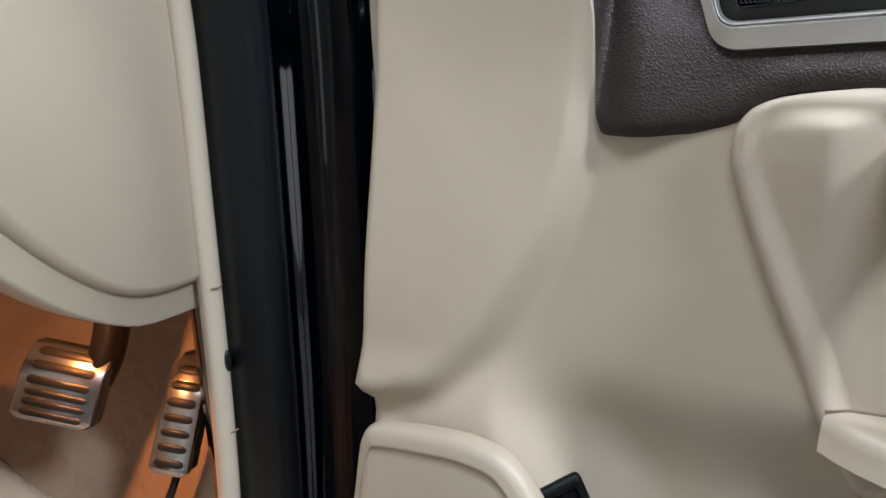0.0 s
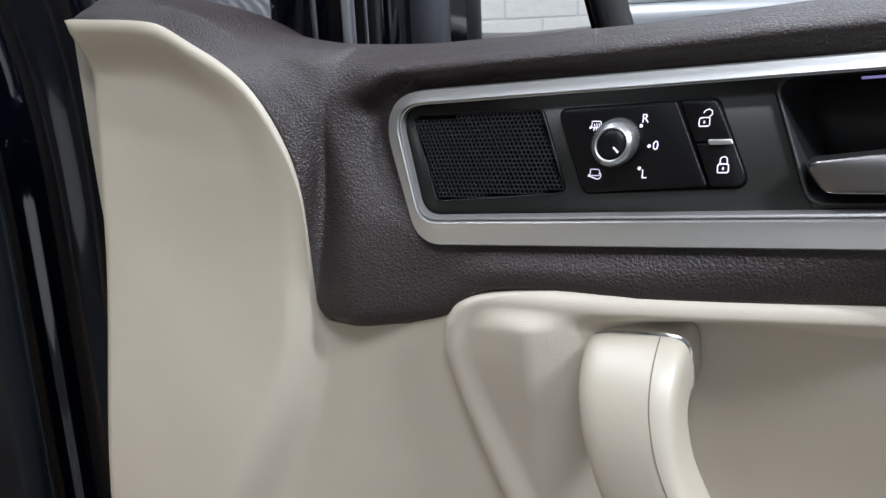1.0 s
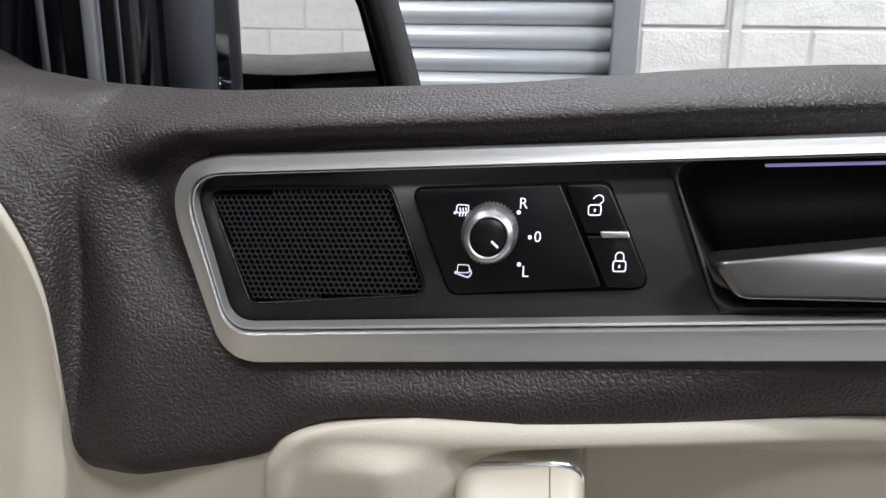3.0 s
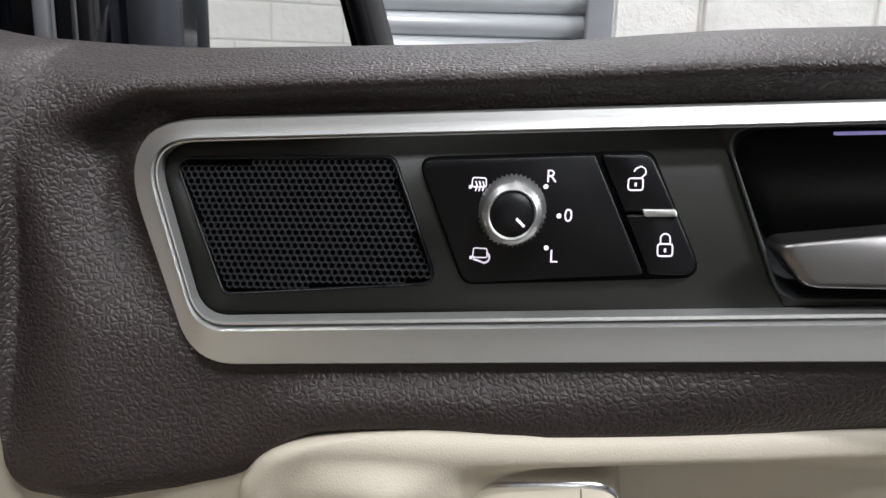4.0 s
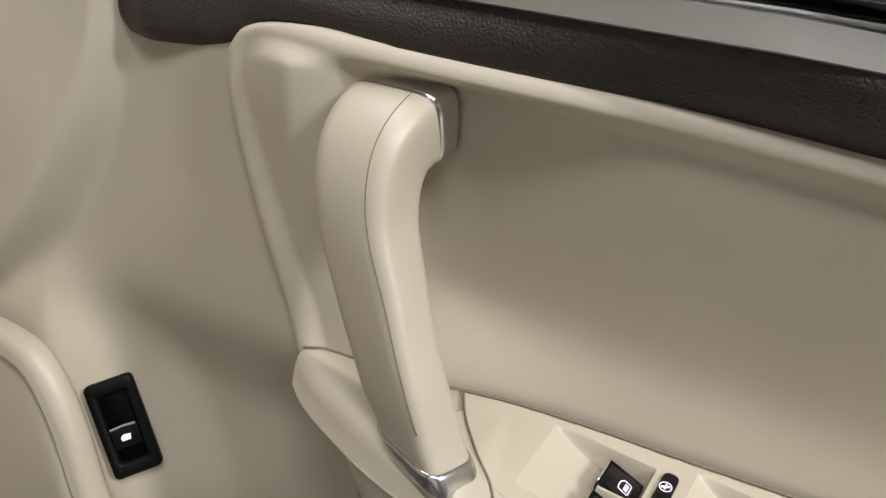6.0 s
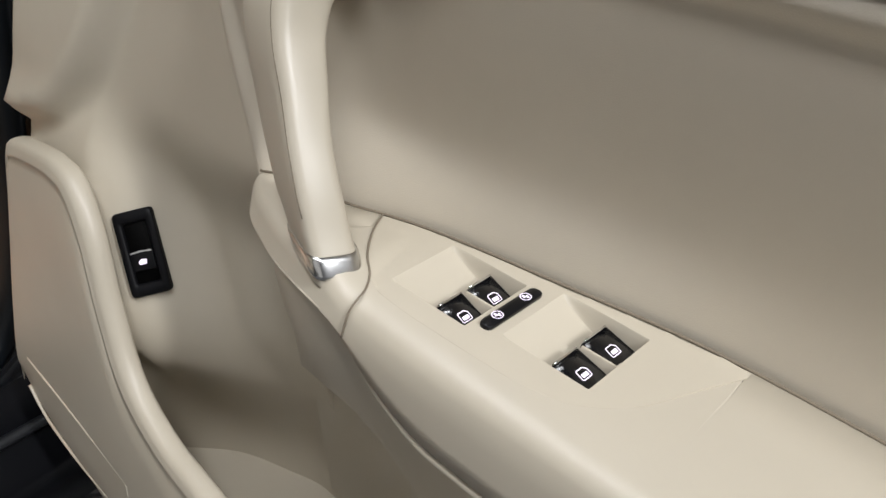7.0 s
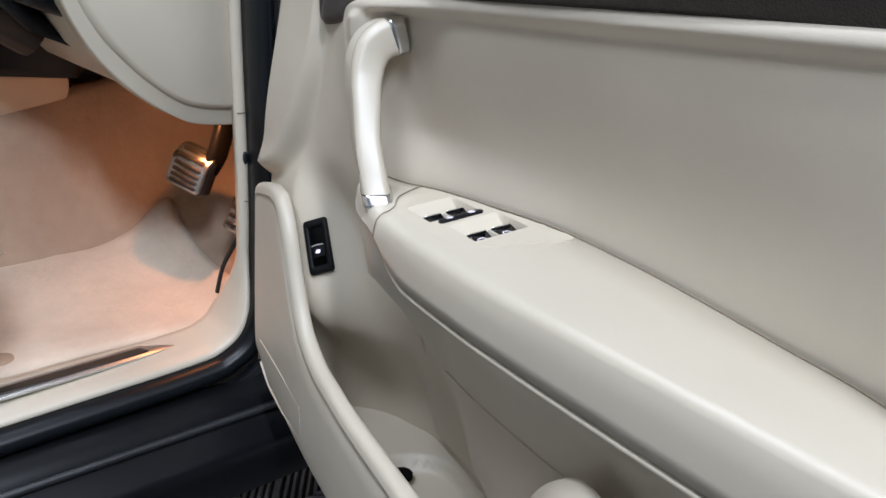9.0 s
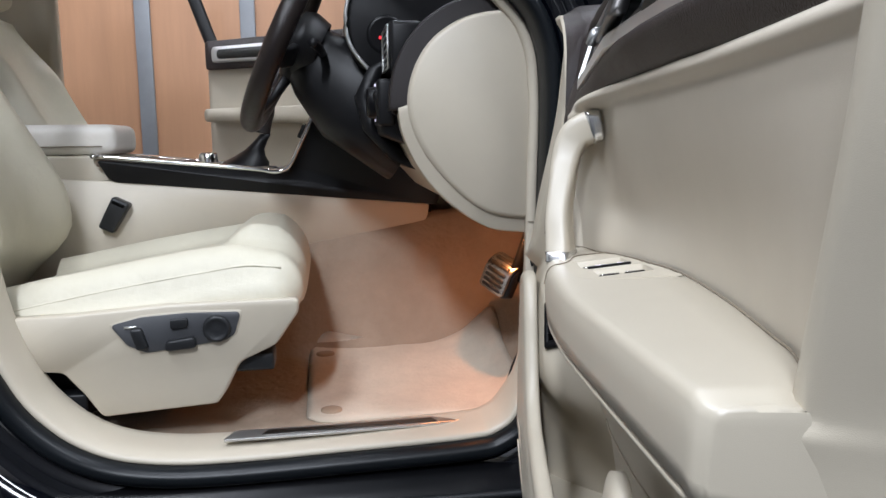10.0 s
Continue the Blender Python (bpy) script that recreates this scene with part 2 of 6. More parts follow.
zb = table([(-0.195, 1.093), (-0.14, 1.086), (-0.108, 1.0705), (-0.081, 1.053), (-0.060, 1.024), (-0.050, 0.9965), (-0.0468, 0.958), (-0.0462, 0.9385), (-0.0445, 0.9330), (-0.040, 0.9312), (-0.0265, 0.9312), (0.0, 0.9330), (0.0134, 0.9345), (0.0253, 0.9375), (0.036, 0.945), (0.050, 0.9510), (0.107, 0.954), (0.20, 0.955), (0.72, 0.955)])
ztop = table([(-0.195, 1.112), (-0.167, 1.1035), (-0.125, 1.0905), (-0.096, 1.076), (-0.052, 1.0675), (0.007, 1.0635), (0.095, 1.0632), (0.18, 1.066), (0.265, 1.066), (0.72, 1.066)])
prof_y = table([(0.0, -0.020), (0.05, -0.029), (0.10, -0.030), (0.16, -0.020), (0.19, -0.008), (0.24, -0.004), (0.70, 0.014), (0.77, 0.014), (0.805, 0.004), (0.83, -0.006), (0.86, -0.0105), (0.90, -0.008), (0.95, 0.005), (1.0, 0.030)])
low_y = table([(0.05, -0.0275), (0.08, -0.0288), (0.11, -0.0282), (0.137, -0.0263), (0.166, -0.0232), (0.204, -0.0175), (0.25, -0.0120), (0.29, -0.0094), (0.36, -0.0035), (0.40, -0.001), (0.45, 0.004), (0.51, 0.007), (0.56, 0.009), (0.72, 0.012)])
prof_l = table([(0.0, -0.023), (0.05, -0.027), (0.20, -0.0235), (0.45, -0.0135), (0.70, -0.0055), (0.82, -0.0025), (0.93, 0.006), (1.0, 0.030)])


strip_low = table([(-0.1, 0.9682), (0.0122, 0.9722), (0.25, 0.9807), (0.60, 0.9870)])
strip_high = table([(-0.1, 1.0404), (-0.0222, 1.0421), (0.25, 1.0476), (0.60, 1.0515)])


def into_bezel(x, z):
    """How far inside the bezel's rounded outline a point lies."""
    left = (x - lerp(0.0112, -0.0222, (z - 0.9722) / 0.0699)) * 0.90
    low, high = z - strip_low(x), strip_high(x) - z
    for other, r in ((low, 0.022), (high, 0.020)):
        if left < r and other < r:
            return r - math.hypot(r - left, r - other)
    return min(left, low, high)


ridge_x = table([(0.92, -0.022), (0.95, -0.0235), (0.98, -0.027), (1.01, -0.036), (1.035, -0.050), (1.055, -0.070), (1.075, -0.105), (1.09, -0.15)])
cream_x = table([(0.92, -0.046), (0.958, -0.0468), (0.9965, -0.052), (1.024, -0.062), (1.053, -0.083), (1.0705, -0.110), (1.086, -0.142), (1.093, -0.197)])


def ridge(x, z):
    """The trim swells to a soft ridge beside the cream pad and falls away towards it."""
    a, b = cream_x(z), ridge_x(z)
    rise = (x - a) / (b - a)
    fall = 1 - sstep(0.0, 0.040, x - b)
    bulge = sstep(0.0, 1.15, rise)
    return (0.0064 * bulge - 0.0018) * fall * (1 - sstep(1.030, 1.088, z))


def dark_y(x, v):
    z = lerp(zb(x), ztop(x), v)
    flush = strip_y(x, z) + 0.001
    left = prof_l(v) - 0.004 * sstep(0.0, -0.052, x) * (1 - sstep(0.95, 1.07, z))
    around = lerp(left, prof_y(v), lerp(sstep(-0.02, 0.28, x), sstep(-0.045, 0.0, x), sstep(0.35, 0.75, v)))
    around -= ridge(x, z)
    s = (z - zb(x)) / max(0.004, strip_low(x) - zb(x))
    if s < 1.6 and x > 0.05:
        s = min(s, 1.0)
        swell = lerp(low_y(x), flush, s) - 0.005 * s * (1 - s)
        around = lerp(around, swell, sstep(0.05, 0.12, x) * (1 - sstep(1.0, 1.6, s)))
    d = into_bezel(x, z)
    if d >= 0:
        return flush + 0.012 * sstep(0.0015, 0.006, d) + 0.028 * sstep(0.004, 0.012, d)
    return lerp(flush, around, sstep(0.0, 0.011, -d))


def dark_trim():
    xs = span(-0.195, -0.062, 34) + span(-0.060, -0.0445, 12) + span(-0.0435, 0.06, 52) + span(0.07, 0.715, 44)
    rows = []
    for x in xs:
        b, t = zb(x), ztop(x)
        col = [(x, dark_y(x, 0) + 0.02, b + 0.001), (x, dark_y(x, 0) + 0.002, b)]
        for k in range(49):
            v = k / 48
            z = lerp(b, t, v)
            col.append((x, dark_y(x, v), z))
        col += [(x, 0.045, t - 0.001), (x, 0.062, t - 0.006), (x, 0.07, t - 0.02)]
        rows.append(col)
    return part("upper_trim", lean(sheet(rows)), M_brown, DOOR, "dark brown grained upper trim")


dark_trim()

# cream hinge-side panel, with its soft raised pad
xl = table([(0.40, -0.16), (0.50, -0.19), (0.60, -0.200), (0.70, -0.203), (0.735, -0.203), (0.752, -0.206), (0.768, -0.207), (0.79, -0.2065), (0.86, -0.2090), (0.95, -0.2125), (1.0, -0.2140), (1.10, -0.213)])
pad_x = table([(0.70, -0.30), (0.745, -0.215), (0.757, -0.170), (0.766, -0.142), (0.783, -0.120), (0.808, -0.100), (0.85, -0.076), (0.89, -0.058), (0.93, -0.049), (0.97, -0.046), (1.2, -0.044)])
floor_edge = table([(-0.20, -0.060), (-0.10, -0.045), (-0.06, -0.015), (-0.014, 0.028), (0.025, 0.045), (0.068, 0.058), (0.123, 0.058), (0.3, 0.052), (0.62, 0.05)])


def base_y(x, z):
    high = -0.024 - (0.017 - 0.108 * max(0.0, z - 0.75)) * sstep(0.02, -0.17, x)
    xi = x + 0.57 * (min(0.76, max(0.60, z)) - 0.69)
    low = lerp(-0.078, -0.004, sstep(-0.1055, 0.0135, xi)) + 0.020 * sstep(0.02, 0.10, x)
    low = max(low, -0.058 - 0.012 * sstep(0.72, 0.66, z))
    y = lerp(high, low, sstep(0.80, 0.715, z))
    return lerp(y, max(y, floor_edge(x)), sstep(0.665, 0.49, z))


def pad_lift(x, z):
    """How far the raised pad stands out here."""
    slope = (pad_x(z + 0.004) - pad_x(z - 0.004)) / 0.008
    q = (pad_x(z) - x) / math.sqrt(1 + slope * slope)
    return lerp(0.024, 0.009, sstep(0.80, 0.99, z)) * sstep(-0.008, 0.015, q)


dark_x = table([(0.93, -0.0445), (0.965, -0.0455), (0.9965, -0.050), (1.024, -0.060), (1.053, -0.081), (1.0705, -0.108), (1.086, -0.140), (1.093, -0.195)])


rim_x = table([(0.78, 0.092), (0.80, 0.083), (0.86, 0.056), (0.90, 0.040), (0.925, 0.0315), (0.94, 0.033), (0.95, 0.045)])


def panel_x(x0, z):
    """Columns of the panel end at the rim of the insert's hollow."""
    if x0 <= -0.04:
        return x0
    end = lerp(0.10, rim_x(max(0.78, min(0.95, z))) - 0.0025, sstep(0.772, 0.800, z))
    return -0.04 + (x0 + 0.04) * (end + 0.04) / 0.14


def hinge_panel():
    rows = []
    cols = span(-0.186, -0.165, 9) + span(-0.161, -0.07, 26) + span(-0.066, -0.0435, 16) + span(-0.040, 0.10, 30)
    for x0 in cols:
        col = []
        fade = 1 - sstep(-0.186, -0.10, x0)
        zt = zb(panel_x(x0, 0.95) + (xl(zb(x0)) + 0.186) * fade) + lerp(0.0012, 0.0005, sstep(0.03, 0.09, x0))
        for k in range(80):
            z = lerp(0.455, 0.915, k / 52) if k < 52 else lerp(0.915, zt, (k - 52) / 27)
            x = panel_x(x0, z) + (xl(z) + 0.186) * (1 - sstep(-0.186, -0.10, x0))
            roll = 0.024 * (1 - sstep(0.0, 0.016, x0 + 0.186)) ** 2
            y = base_y(x, z) - pad_lift(x, z)
            near = min(zb(x) - z, max(0.0, dark_x(z) - x)) if z > 0.935 else 1.0
            y = lerp(y, lerp(-0.0295, y, sstep(-0.002, 0.030, near)), sstep(0.935, 0.965, z))
            col.append((x, y + roll, z))
        col.append((col[-1][0], col[-1][1] + 0.016, zt + 0.001))
        if not rows:
            rows.append([(x + 0.012, 0.05, z) for x, y, z in col])
            rows.append([(x + 0.001, -0.015, z) for x, y, z in col])
        rows.append(col)
    rows.append([(x + 0.001, y + 0.008, z) for x, y, z in rows[-1]])
    return part("hinge_side_panel", lean(sheet(rows)), M_cream, DOOR, "cream moulded panel with a soft raised pad")


hinge_panel()


# cream insert behind the pull handle
seam = table([(0.07, -0.029), (0.10, -0.0225), (0.125, -0.018), (0.143, -0.014), (0.165, -0.006), (0.20, 0.002), (0.265, 0.0105), (0.35, 0.021), (0.45, 0.025), (0.55, 0.019), (0.59, 0.011), (0.612, 0.001), (0.625, -0.006)])


seam_high = table([(0.07, -0.030), (0.11, -0.010), (0.151, 0.006), (0.25, 0.016), (0.35, 0.023), (0.45, 0.025), (0.55, 0.019), (0.59, 0.011), (0.625, -0.006)])


def lip_front(x, z):
    """How far the rolled lip stands towards the cabin."""
    return lerp(-0.0305, low_y(max(x, 0.05)) - 0.0035, sstep(0.03, 0.09, x) * sstep(0.90, 0.945, z)) + 0.0025 * sstep(0.86, 0.80, z)


def insert_y(x, z):
    xs = min(x, 0.57)
    deep = lerp(seam(xs), seam_high(xs), sstep(0.80, 0.85, z)) + 0.004
    deep = lerp(deep, lerp(deep - 0.016, lip_front(x, 0.95) + 0.0045, sstep(0.13, 0.23, x)), sstep(0.80, 0.965, z))
    dx, dz = (x - edge_x(z)) * 0.93, edge_top - z
    k = 1 - (1 - max(0.0, min(1.0, dx / 0.075))) ** 2
    y = lerp(lip_front(x, z) + 0.006, deep, k)
    r = 0.0075 - 0.0025 * sstep(0.86, 0.80, z)
    d = (max(dx, 1e-5) ** -4 + max(dz, 1e-5) ** -4) ** -0.25
    front = lip_front(x, z)
    if d < r:
        return front + r * (1 - math.sqrt(max(0.0, 1 - ((r - d) / r) ** 2)))
    wide = lerp(0.0095, 0.012, sstep(0.0, 0.02, dz - dx))
    return lerp(front, y, sstep(r, r + wide, d))


edge_top = 0.9565
edge_x = table([(0.762, 0.096), (0.78, 0.086), (0.7919, 0.0785), (0.8234, 0.0653), (0.8504, 0.0525), (0.8818, 0.0388), (0.9124, 0.0272), (0.925, 0.0242), (0.9356, 0.0247), (0.9422, 0.0282), (0.9462, 0.0315), (0.9500, 0.0385), (0.9525, 0.0480), (0.9545, 0.062), (0.9565, 0.085)])
end_x = table([(0.40, 0.560), (0.74, 0.590), (0.7865, 0.601), (0.8257, 0.613), (0.8916, 0.630), (0.947, 0.642), (1.0, 0.655)])


def insert_panel():
    rows = []
    zs = span(0.762, 0.920, 26) + span(0.923, 0.9555, 30) + [0.9560, 0.9565]
    for z in zs:
        a, b = edge_x(z), end_x(z)
        xs = [a + 0.00005, a + 0.0004] + span(a + 0.001, a + 0.024, 24) + [lerp(a + 0.026, a + 0.07, k / 13) for k in range(14)] + [lerp(a + 0.075, b, k / 40) for k in range(41)]
        row = [(a, insert_y(xs[0], z) + 0.010, z)] + [(x, insert_y(x, z), z) for x in xs]
        rows.append(row + [(b + 0.0015, insert_y(b, z) + 0.006, z), (b + 0.002, 0.045, z)])
    rows.append([(x, y + 0.012, z) for x, y, z in rows[-1]])
    return part("door_insert", lean(sheet(rows)), M_insert, DOOR, "cream leatherette door insert with a rolled lip")


insert_panel()


# free-end trim
def end_trim():
    rows = []
    for z in span(0.42, 0.765, 16) + span(0.768, 0.79, 12) + span(0.80, 0.957, 14):
        a = end_x(z) + 0.0045
        out_ = 0.026 * sstep(0.784, 0.775, z)
        row = []
        for u, dy in ((-0.02, 0.050), (0.0, 0.030), (0.004, 0.013), (0.012, 0.0085), (0.035, 0.0050), (0.08, 0.0025), (0.2, -0.0025), (0.30, -0.0055), (0.40, -0.0065), (0.50, -0.0045), (0.56, 0.0015), (0.64, 0.010), (0.78, 0.024), (0.92, 0.038), (1.0, 0.05)):
            row.append((a + (0.062 + 0.35 * max(0.0, 0.79 - z) * 0.2) * u, dy + 0.004 - (0.004 + out_ * (1 - sstep(0.15, 0.75, u))) * sstep(-0.02, 0.1, u), z))
        rows.append(row)
    return part("free_end_trim", lean(sheet(rows)), M_cream, DOOR, "cream trim along the door's free end")


end_trim()
# the painted shell of the door
part("door_shell", lean(box((-0.185, 0.070, 0.36), (0.690, 0.17, 1.03), 0.012)), M_navy, DOOR, "dark navy painted door shell")
part("shut_face_seal", lean(tube(smooth_path([(0.640, 0.056, 0.40), (0.664, 0.056, 0.7), (0.690, 0.056, 0.9), (0.698, 0.056, 1.02)]), 0.009)), M_rubber, DOOR, "black rubber door seal")

# armrest
arm_front = table([(0.0815, -0.0310), (0.0865, -0.0360), (0.10, -0.0440), (0.1175, -0.0510), (0.15, -0.0610), (0.175, -0.0655), (0.205, -0.069), (0.28, -0.071), (0.36, -0.0695), (0.42, -0.0655), (0.48, -0.0600), (0.56, -0.0520), (0.60, -0.0480), (0.622, -0.0455), (0.631, -0.0435), (0.636, -0.0395)])
ARM_Z = 0.7925


plate_front = table([(0.160, -0.004), (0.1635, -0.0085), (0.1735, -0.0237), (0.1894, -0.0408), (0.2052, -0.0505), (0.238, -0.0525), (0.285, -0.0515), (0.305, -0.0485), (0.3167, -0.0437), (0.333, -0.0268), (0.345, 0.000), (0.3535, 0.0185)])


arm_low = table([(0.08, 0.0125), (0.19, 0.0125), (0.205, 0.016), (0.22, 0.025), (0.241, 0.036), (0.27, 0.0435), (0.30, 0.044), (0.64, 0.044)])


def tilt(x, y):
    """The armrest's top rises towards the door near the handle."""
    return max(0.13 * (1 - sstep(0.28, 0.55, x)) * max(0.0, y + 0.065), 0.0072 * (1 - sstep(0.185, 0.212, x)))


def arm_section(x):
    f, s = arm_front(x), seam(x)
    f = min(f, s - 0.006)
    s += 0.02 * (1 - sstep(0.088, 0.125, x))
    tuck = lerp(0.1, 1.0, sstep(0.17, 0.25, x))
    end = sstep(0.622, 0.636, x)
    sink = 0.026 if 0.204 < x < 0.339 else 0.004 if 0.167 < x < 0.349 else 0.0
    z = ARM_Z - 0.004 * end
    r = lerp(0.011, 0.0075, sstep(0.25, 0.5, x))
    yk = plate_front(x) if 0.163 < x < 0.3525 else lerp(s, f + r, 0.7)
    pts = [(s + 0.004, z - 0.006 - sink), (s, z - sink), (lerp(s, yk, 0.5), z + 0.0004 - sink), (yk + 0.004, z + 0.0003 - sink), (yk + 0.0005, z + 0.0003), (yk - 0.0008, z + 0.0003), (lerp(yk, f + r, 0.5) - 0.0004, z + 0.0001), (f + r, z - 0.0003)]
    for q in (25, 50, 75):
        pts.append((f + r - r * math.sin(radians(q)), z - r + r * math.cos(radians(q))))
    pts = [(y, zz + tilt(x, y)) for y, zz in pts]
    low = arm_low(x)
    pts += [(f - 0.001, z - lerp(0.011, low, 0.25)), (f - 0.0015, z - lerp(0.011, low, 0.6)), (f - 0.0015, z - lerp(0.011, low, 0.86)), (f + 0.0010 * tuck, z - low + 0.004), (f + 0.0015 * tuck, z - low - 0.001), (f + 0.0050 * tuck, z - low - 0.005), (f + 0.013 * tuck, z - low - 0.011),
            (f + 0.027 * tuck, z - low - 0.024), (f + 0.043 * tuck, z - low - 0.050), (f + 0.055 * lerp(0.6, 1, tuck), z - low - 0.10), (f + 0.063, z - low - 0.17), (f + 0.068, z - low - 0.29)]

    def k_at(zz):
        d = 0.55 * max(0.0, 0.775 - zz)
        return sstep(0.080 + d, 0.140 + 1.3 * d, x)
    return [(x, lerp(min(base_y(x, zz), 0.05) + 0.001, y, k_at(zz)) if zz < z - 0.012 - sink else y, zz) for y, zz in pts]


def arm_wall(x, z):
    """The depth of the wall below the armrest at this height."""
    pts = arm_section(x)
    for p, q in zip(pts, pts[1:]):
        if p[2] >= z >= q[2] and p[2] - q[2] > 1e-6:
            y = lerp(p[1], q[1], (p[2] - z) / (p[2] - q[2]))
    return y


def armrest():
    xs = span(0.0815, 0.12, 12) + span(0.13, 0.31, 19) + span(0.316, 0.358, 22) + span(0.37, 0.59, 23) + span(0.595, 0.624, 8) + span(0.626, 0.636, 9)
    rows = [arm_section(x) for x in xs]
    last = rows[-1]
    rows.append([(0.6372, y + 0.0025, z - 0.002) for _, y, z in last])
    rows.append([(0.6374, 0.02, z - 0.002) for _, y, z in last])
    return part("armrest", lean(sheet(rows)), M_cream_soft, DOOR, "padded cream armrest")


armrest()
part("armrest_bead", lean(tube([(x, min(arm_front(x), seam(x) - 0.006) + 0.0017, ARM_Z - arm_low(x)) for x in span(0.196, 0.32, 40) + span(0.33, 0.634, 30)], [0.0018 + 0.0008 * sstep(0, 25, k) for k in range(70)], 12, up=(0, 1, 0))), M_cream_soft, DOOR, "raised cream bead along the armrest")


# ---- door: pull handle ----
def swept(path, width, thick, side=(1, 0, 0), sides=20, power=3.2, level=None):
    """A bar with a rounded-square section along a path."""
    p = [Vector(q) for q in path]
    rows = []
    for k, q in enumerate(p):
        d = (p[min(k + 1, len(p) - 1)] - p[max(k - 1, 0)]).normalized()
        d = d.lerp(Vector((0, 0, -1)), level[k] if level else 0.0).normalized()
        s = Vector(side[k] if isinstance(side, list) else side)
        s = (s - d * s.dot(d)).normalized()
        n = s.cross(d)
        w = width[k] if isinstance(width, (list, tuple)) else width
        h = thick[k] if isinstance(thick, (list, tuple)) else thick
        row = []
        for j in range(sides):
            a = 2 * math.pi * j / sides
            c, e = math.cos(a), math.sin(a)
            row.append(q + s * (math.copysign(abs(c) ** (2 / power), c) * w / 2) + n * (math.copysign(abs(e) ** (2 / power), e) * h / 2))
        rows.append(row)
    bm = sheet(rows, close_u=True)
    bm.verts.ensure_lookup_table()
    bm.faces.new([bm.verts[j] for j in range(sides)][::-1])
    bm.faces.new([bm.verts[(len(p) - 1) * sides + j] for j in range(sides)])
    return bm


PULL = smooth_path([(0.1160, -0.009, 0.9270), (0.1154, -0.022, 0.9236), (0.1165, -0.034, 0.9165), (0.1192, -0.0412, 0.9040), (0.1250, -0.0455, 0.8865), (0.1350, -0.0486, 0.8670), (0.1455, -0.0516, 0.8475), (0.1555, -0.0530, 0.8290), (0.1634, -0.0528, 0.8145), (0.1717, -0.0524, 0.7995), (0.1765, -0.0520, 0.7900)], 5)
WID = [0.0445 - 0.0085 * sstep(2, 22, k) + 0.0040 * sstep(30, 45, k) for k in range(len(PULL))]
THK = [0.0335 - 0.0105 * sstep(5, 34, k) + 0.001 * sstep(26, 45, k) for k in range(len(PULL))]
TURN = [radians(-5.7 - 12.5 * sstep(10, 42, k)) for k in range(len(PULL))]
SIDE = [(math.cos(a), math.sin(a), 0) for a in TURN]
pull = part("pull_handle", lean(swept(PULL, WID, THK, side=SIDE, power=4.6, sides=36, level=[sstep(32, 42, k) for k in range(len(PULL))])), M_cream_soft, DOOR, "cream grab handle with chrome ends")
part("chrome_end", lean(swept(PULL[0:6], [WID[k] + (0.0014 if k < 5 else 0.0004) for k in range(6)], [THK[k] + (0.0014 if k < 5 else 0.0004) for k in range(6)], side=SIDE[0], power=4.4, sides=44)), M_satin_chrome, pull, "satin chrome upper end ring")
FOOT = [PULL[45] + Vector((-0.55 * h, 0.02 * h, h)) for h in (-0.0050, -0.0046, -0.0030, 0.0030, 0.0044, 0.0048)]
part("chrome_end", lean(swept(FOOT, [WID[45] + g for g in (0.0, 0.0016, 0.0022, 0.0022, 0.0016, 0.0)], [THK[45] + g for g in (0.0, 0.0016, 0.0022, 0.0022, 0.0016, 0.0)], side=SIDE[45], power=4.6, sides=44, level=[1.0] * 6)), M_satin_chrome, pull, "chrome lower end ring")
crease = []
for k in range(5, 41):
    d = (PULL[k + 1] - PULL[k - 1]).normalized()
    s = Vector(SIDE[k])
    s = (s - d * s.dot(d)).normalized()
    off = lerp(0.0105, WID[k] / 2 - 0.0028, sstep(10, 38, k))
    deep = THK[k] / 2 * (1 - (2 * off / WID[k]) ** 4.6) ** (1 / 4.6)
    crease.append(PULL[k] + s.cross(d) * (deep - 0.0001) * (-1 if s.cross(d).y > 0 else 1) + s * off)
M_seam = mat("seam_shadow_gap", (0.20, 0.165, 0.12), 0.8)
part("stitch_groove", lean(tube(crease, [0.00032 for k in range(len(crease))], 6)), M_seam, pull, "fine seam along the grip")

# ---- door: aluminium bezel and control strip ----
OUT = rounded([(-0.0222, 1.0421), (0.25, 1.0476), (0.60, 1.0515), (0.60, 0.9870), (0.25, 0.9807), (0.0112, 0.9722)], [0.020, 0.15, 0.01, 0.01, 0.15, 0.020], 10)
INN = rounded([(-0.0078, 1.0352), (0.25, 1.0412), (0.592, 1.0450), (0.592, 1.0010), (0.25, 0.9945), (0.0124, 0.9857)], [0.010, 0.15, 0.008, 0.008, 0.15, 0.012], 10)
part("bezel", lean(ring_band(OUT, INN, [(0, -0.004), (0.0, 0.0015), (0.03, 0.0024), (0.06, 0.0032), (0.35, 0.0042), (0.70, 0.0054), (0.755, 0.0057), (0.785, 0.0058), (0.81, 0.0052), (0.825, 0.0022), (0.875, 0.0022), (0.89, 0.0046), (0.95, 0.0045), (1.0, 0.0005)], lambda x, z, w: ctl(x, z, w + 0.42 * max(0.0, z - strip_high(x) + 0.0075)))), M_alu, DOOR, "satin aluminium surround").data.set_sharp_from_angle(angle=radians(35))
PANEL = rounded([(-0.0100, 1.0372), (0.1580, 1.0412), (0.1772, 0.9905), (0.0112, 0.9838)], [0.010, 0.001, 0.001, 0.010], 6)
PANEL_END = rounded([(0.344, 1.0440), (0.595, 1.0470), (0.595, 0.999), (0.354, 0.9945)], [0.001, 0.008, 0.008, 0.001], 6)


def at_depth(w0):
    return lambda x, z, w: ctl(x, z, w0 + w)


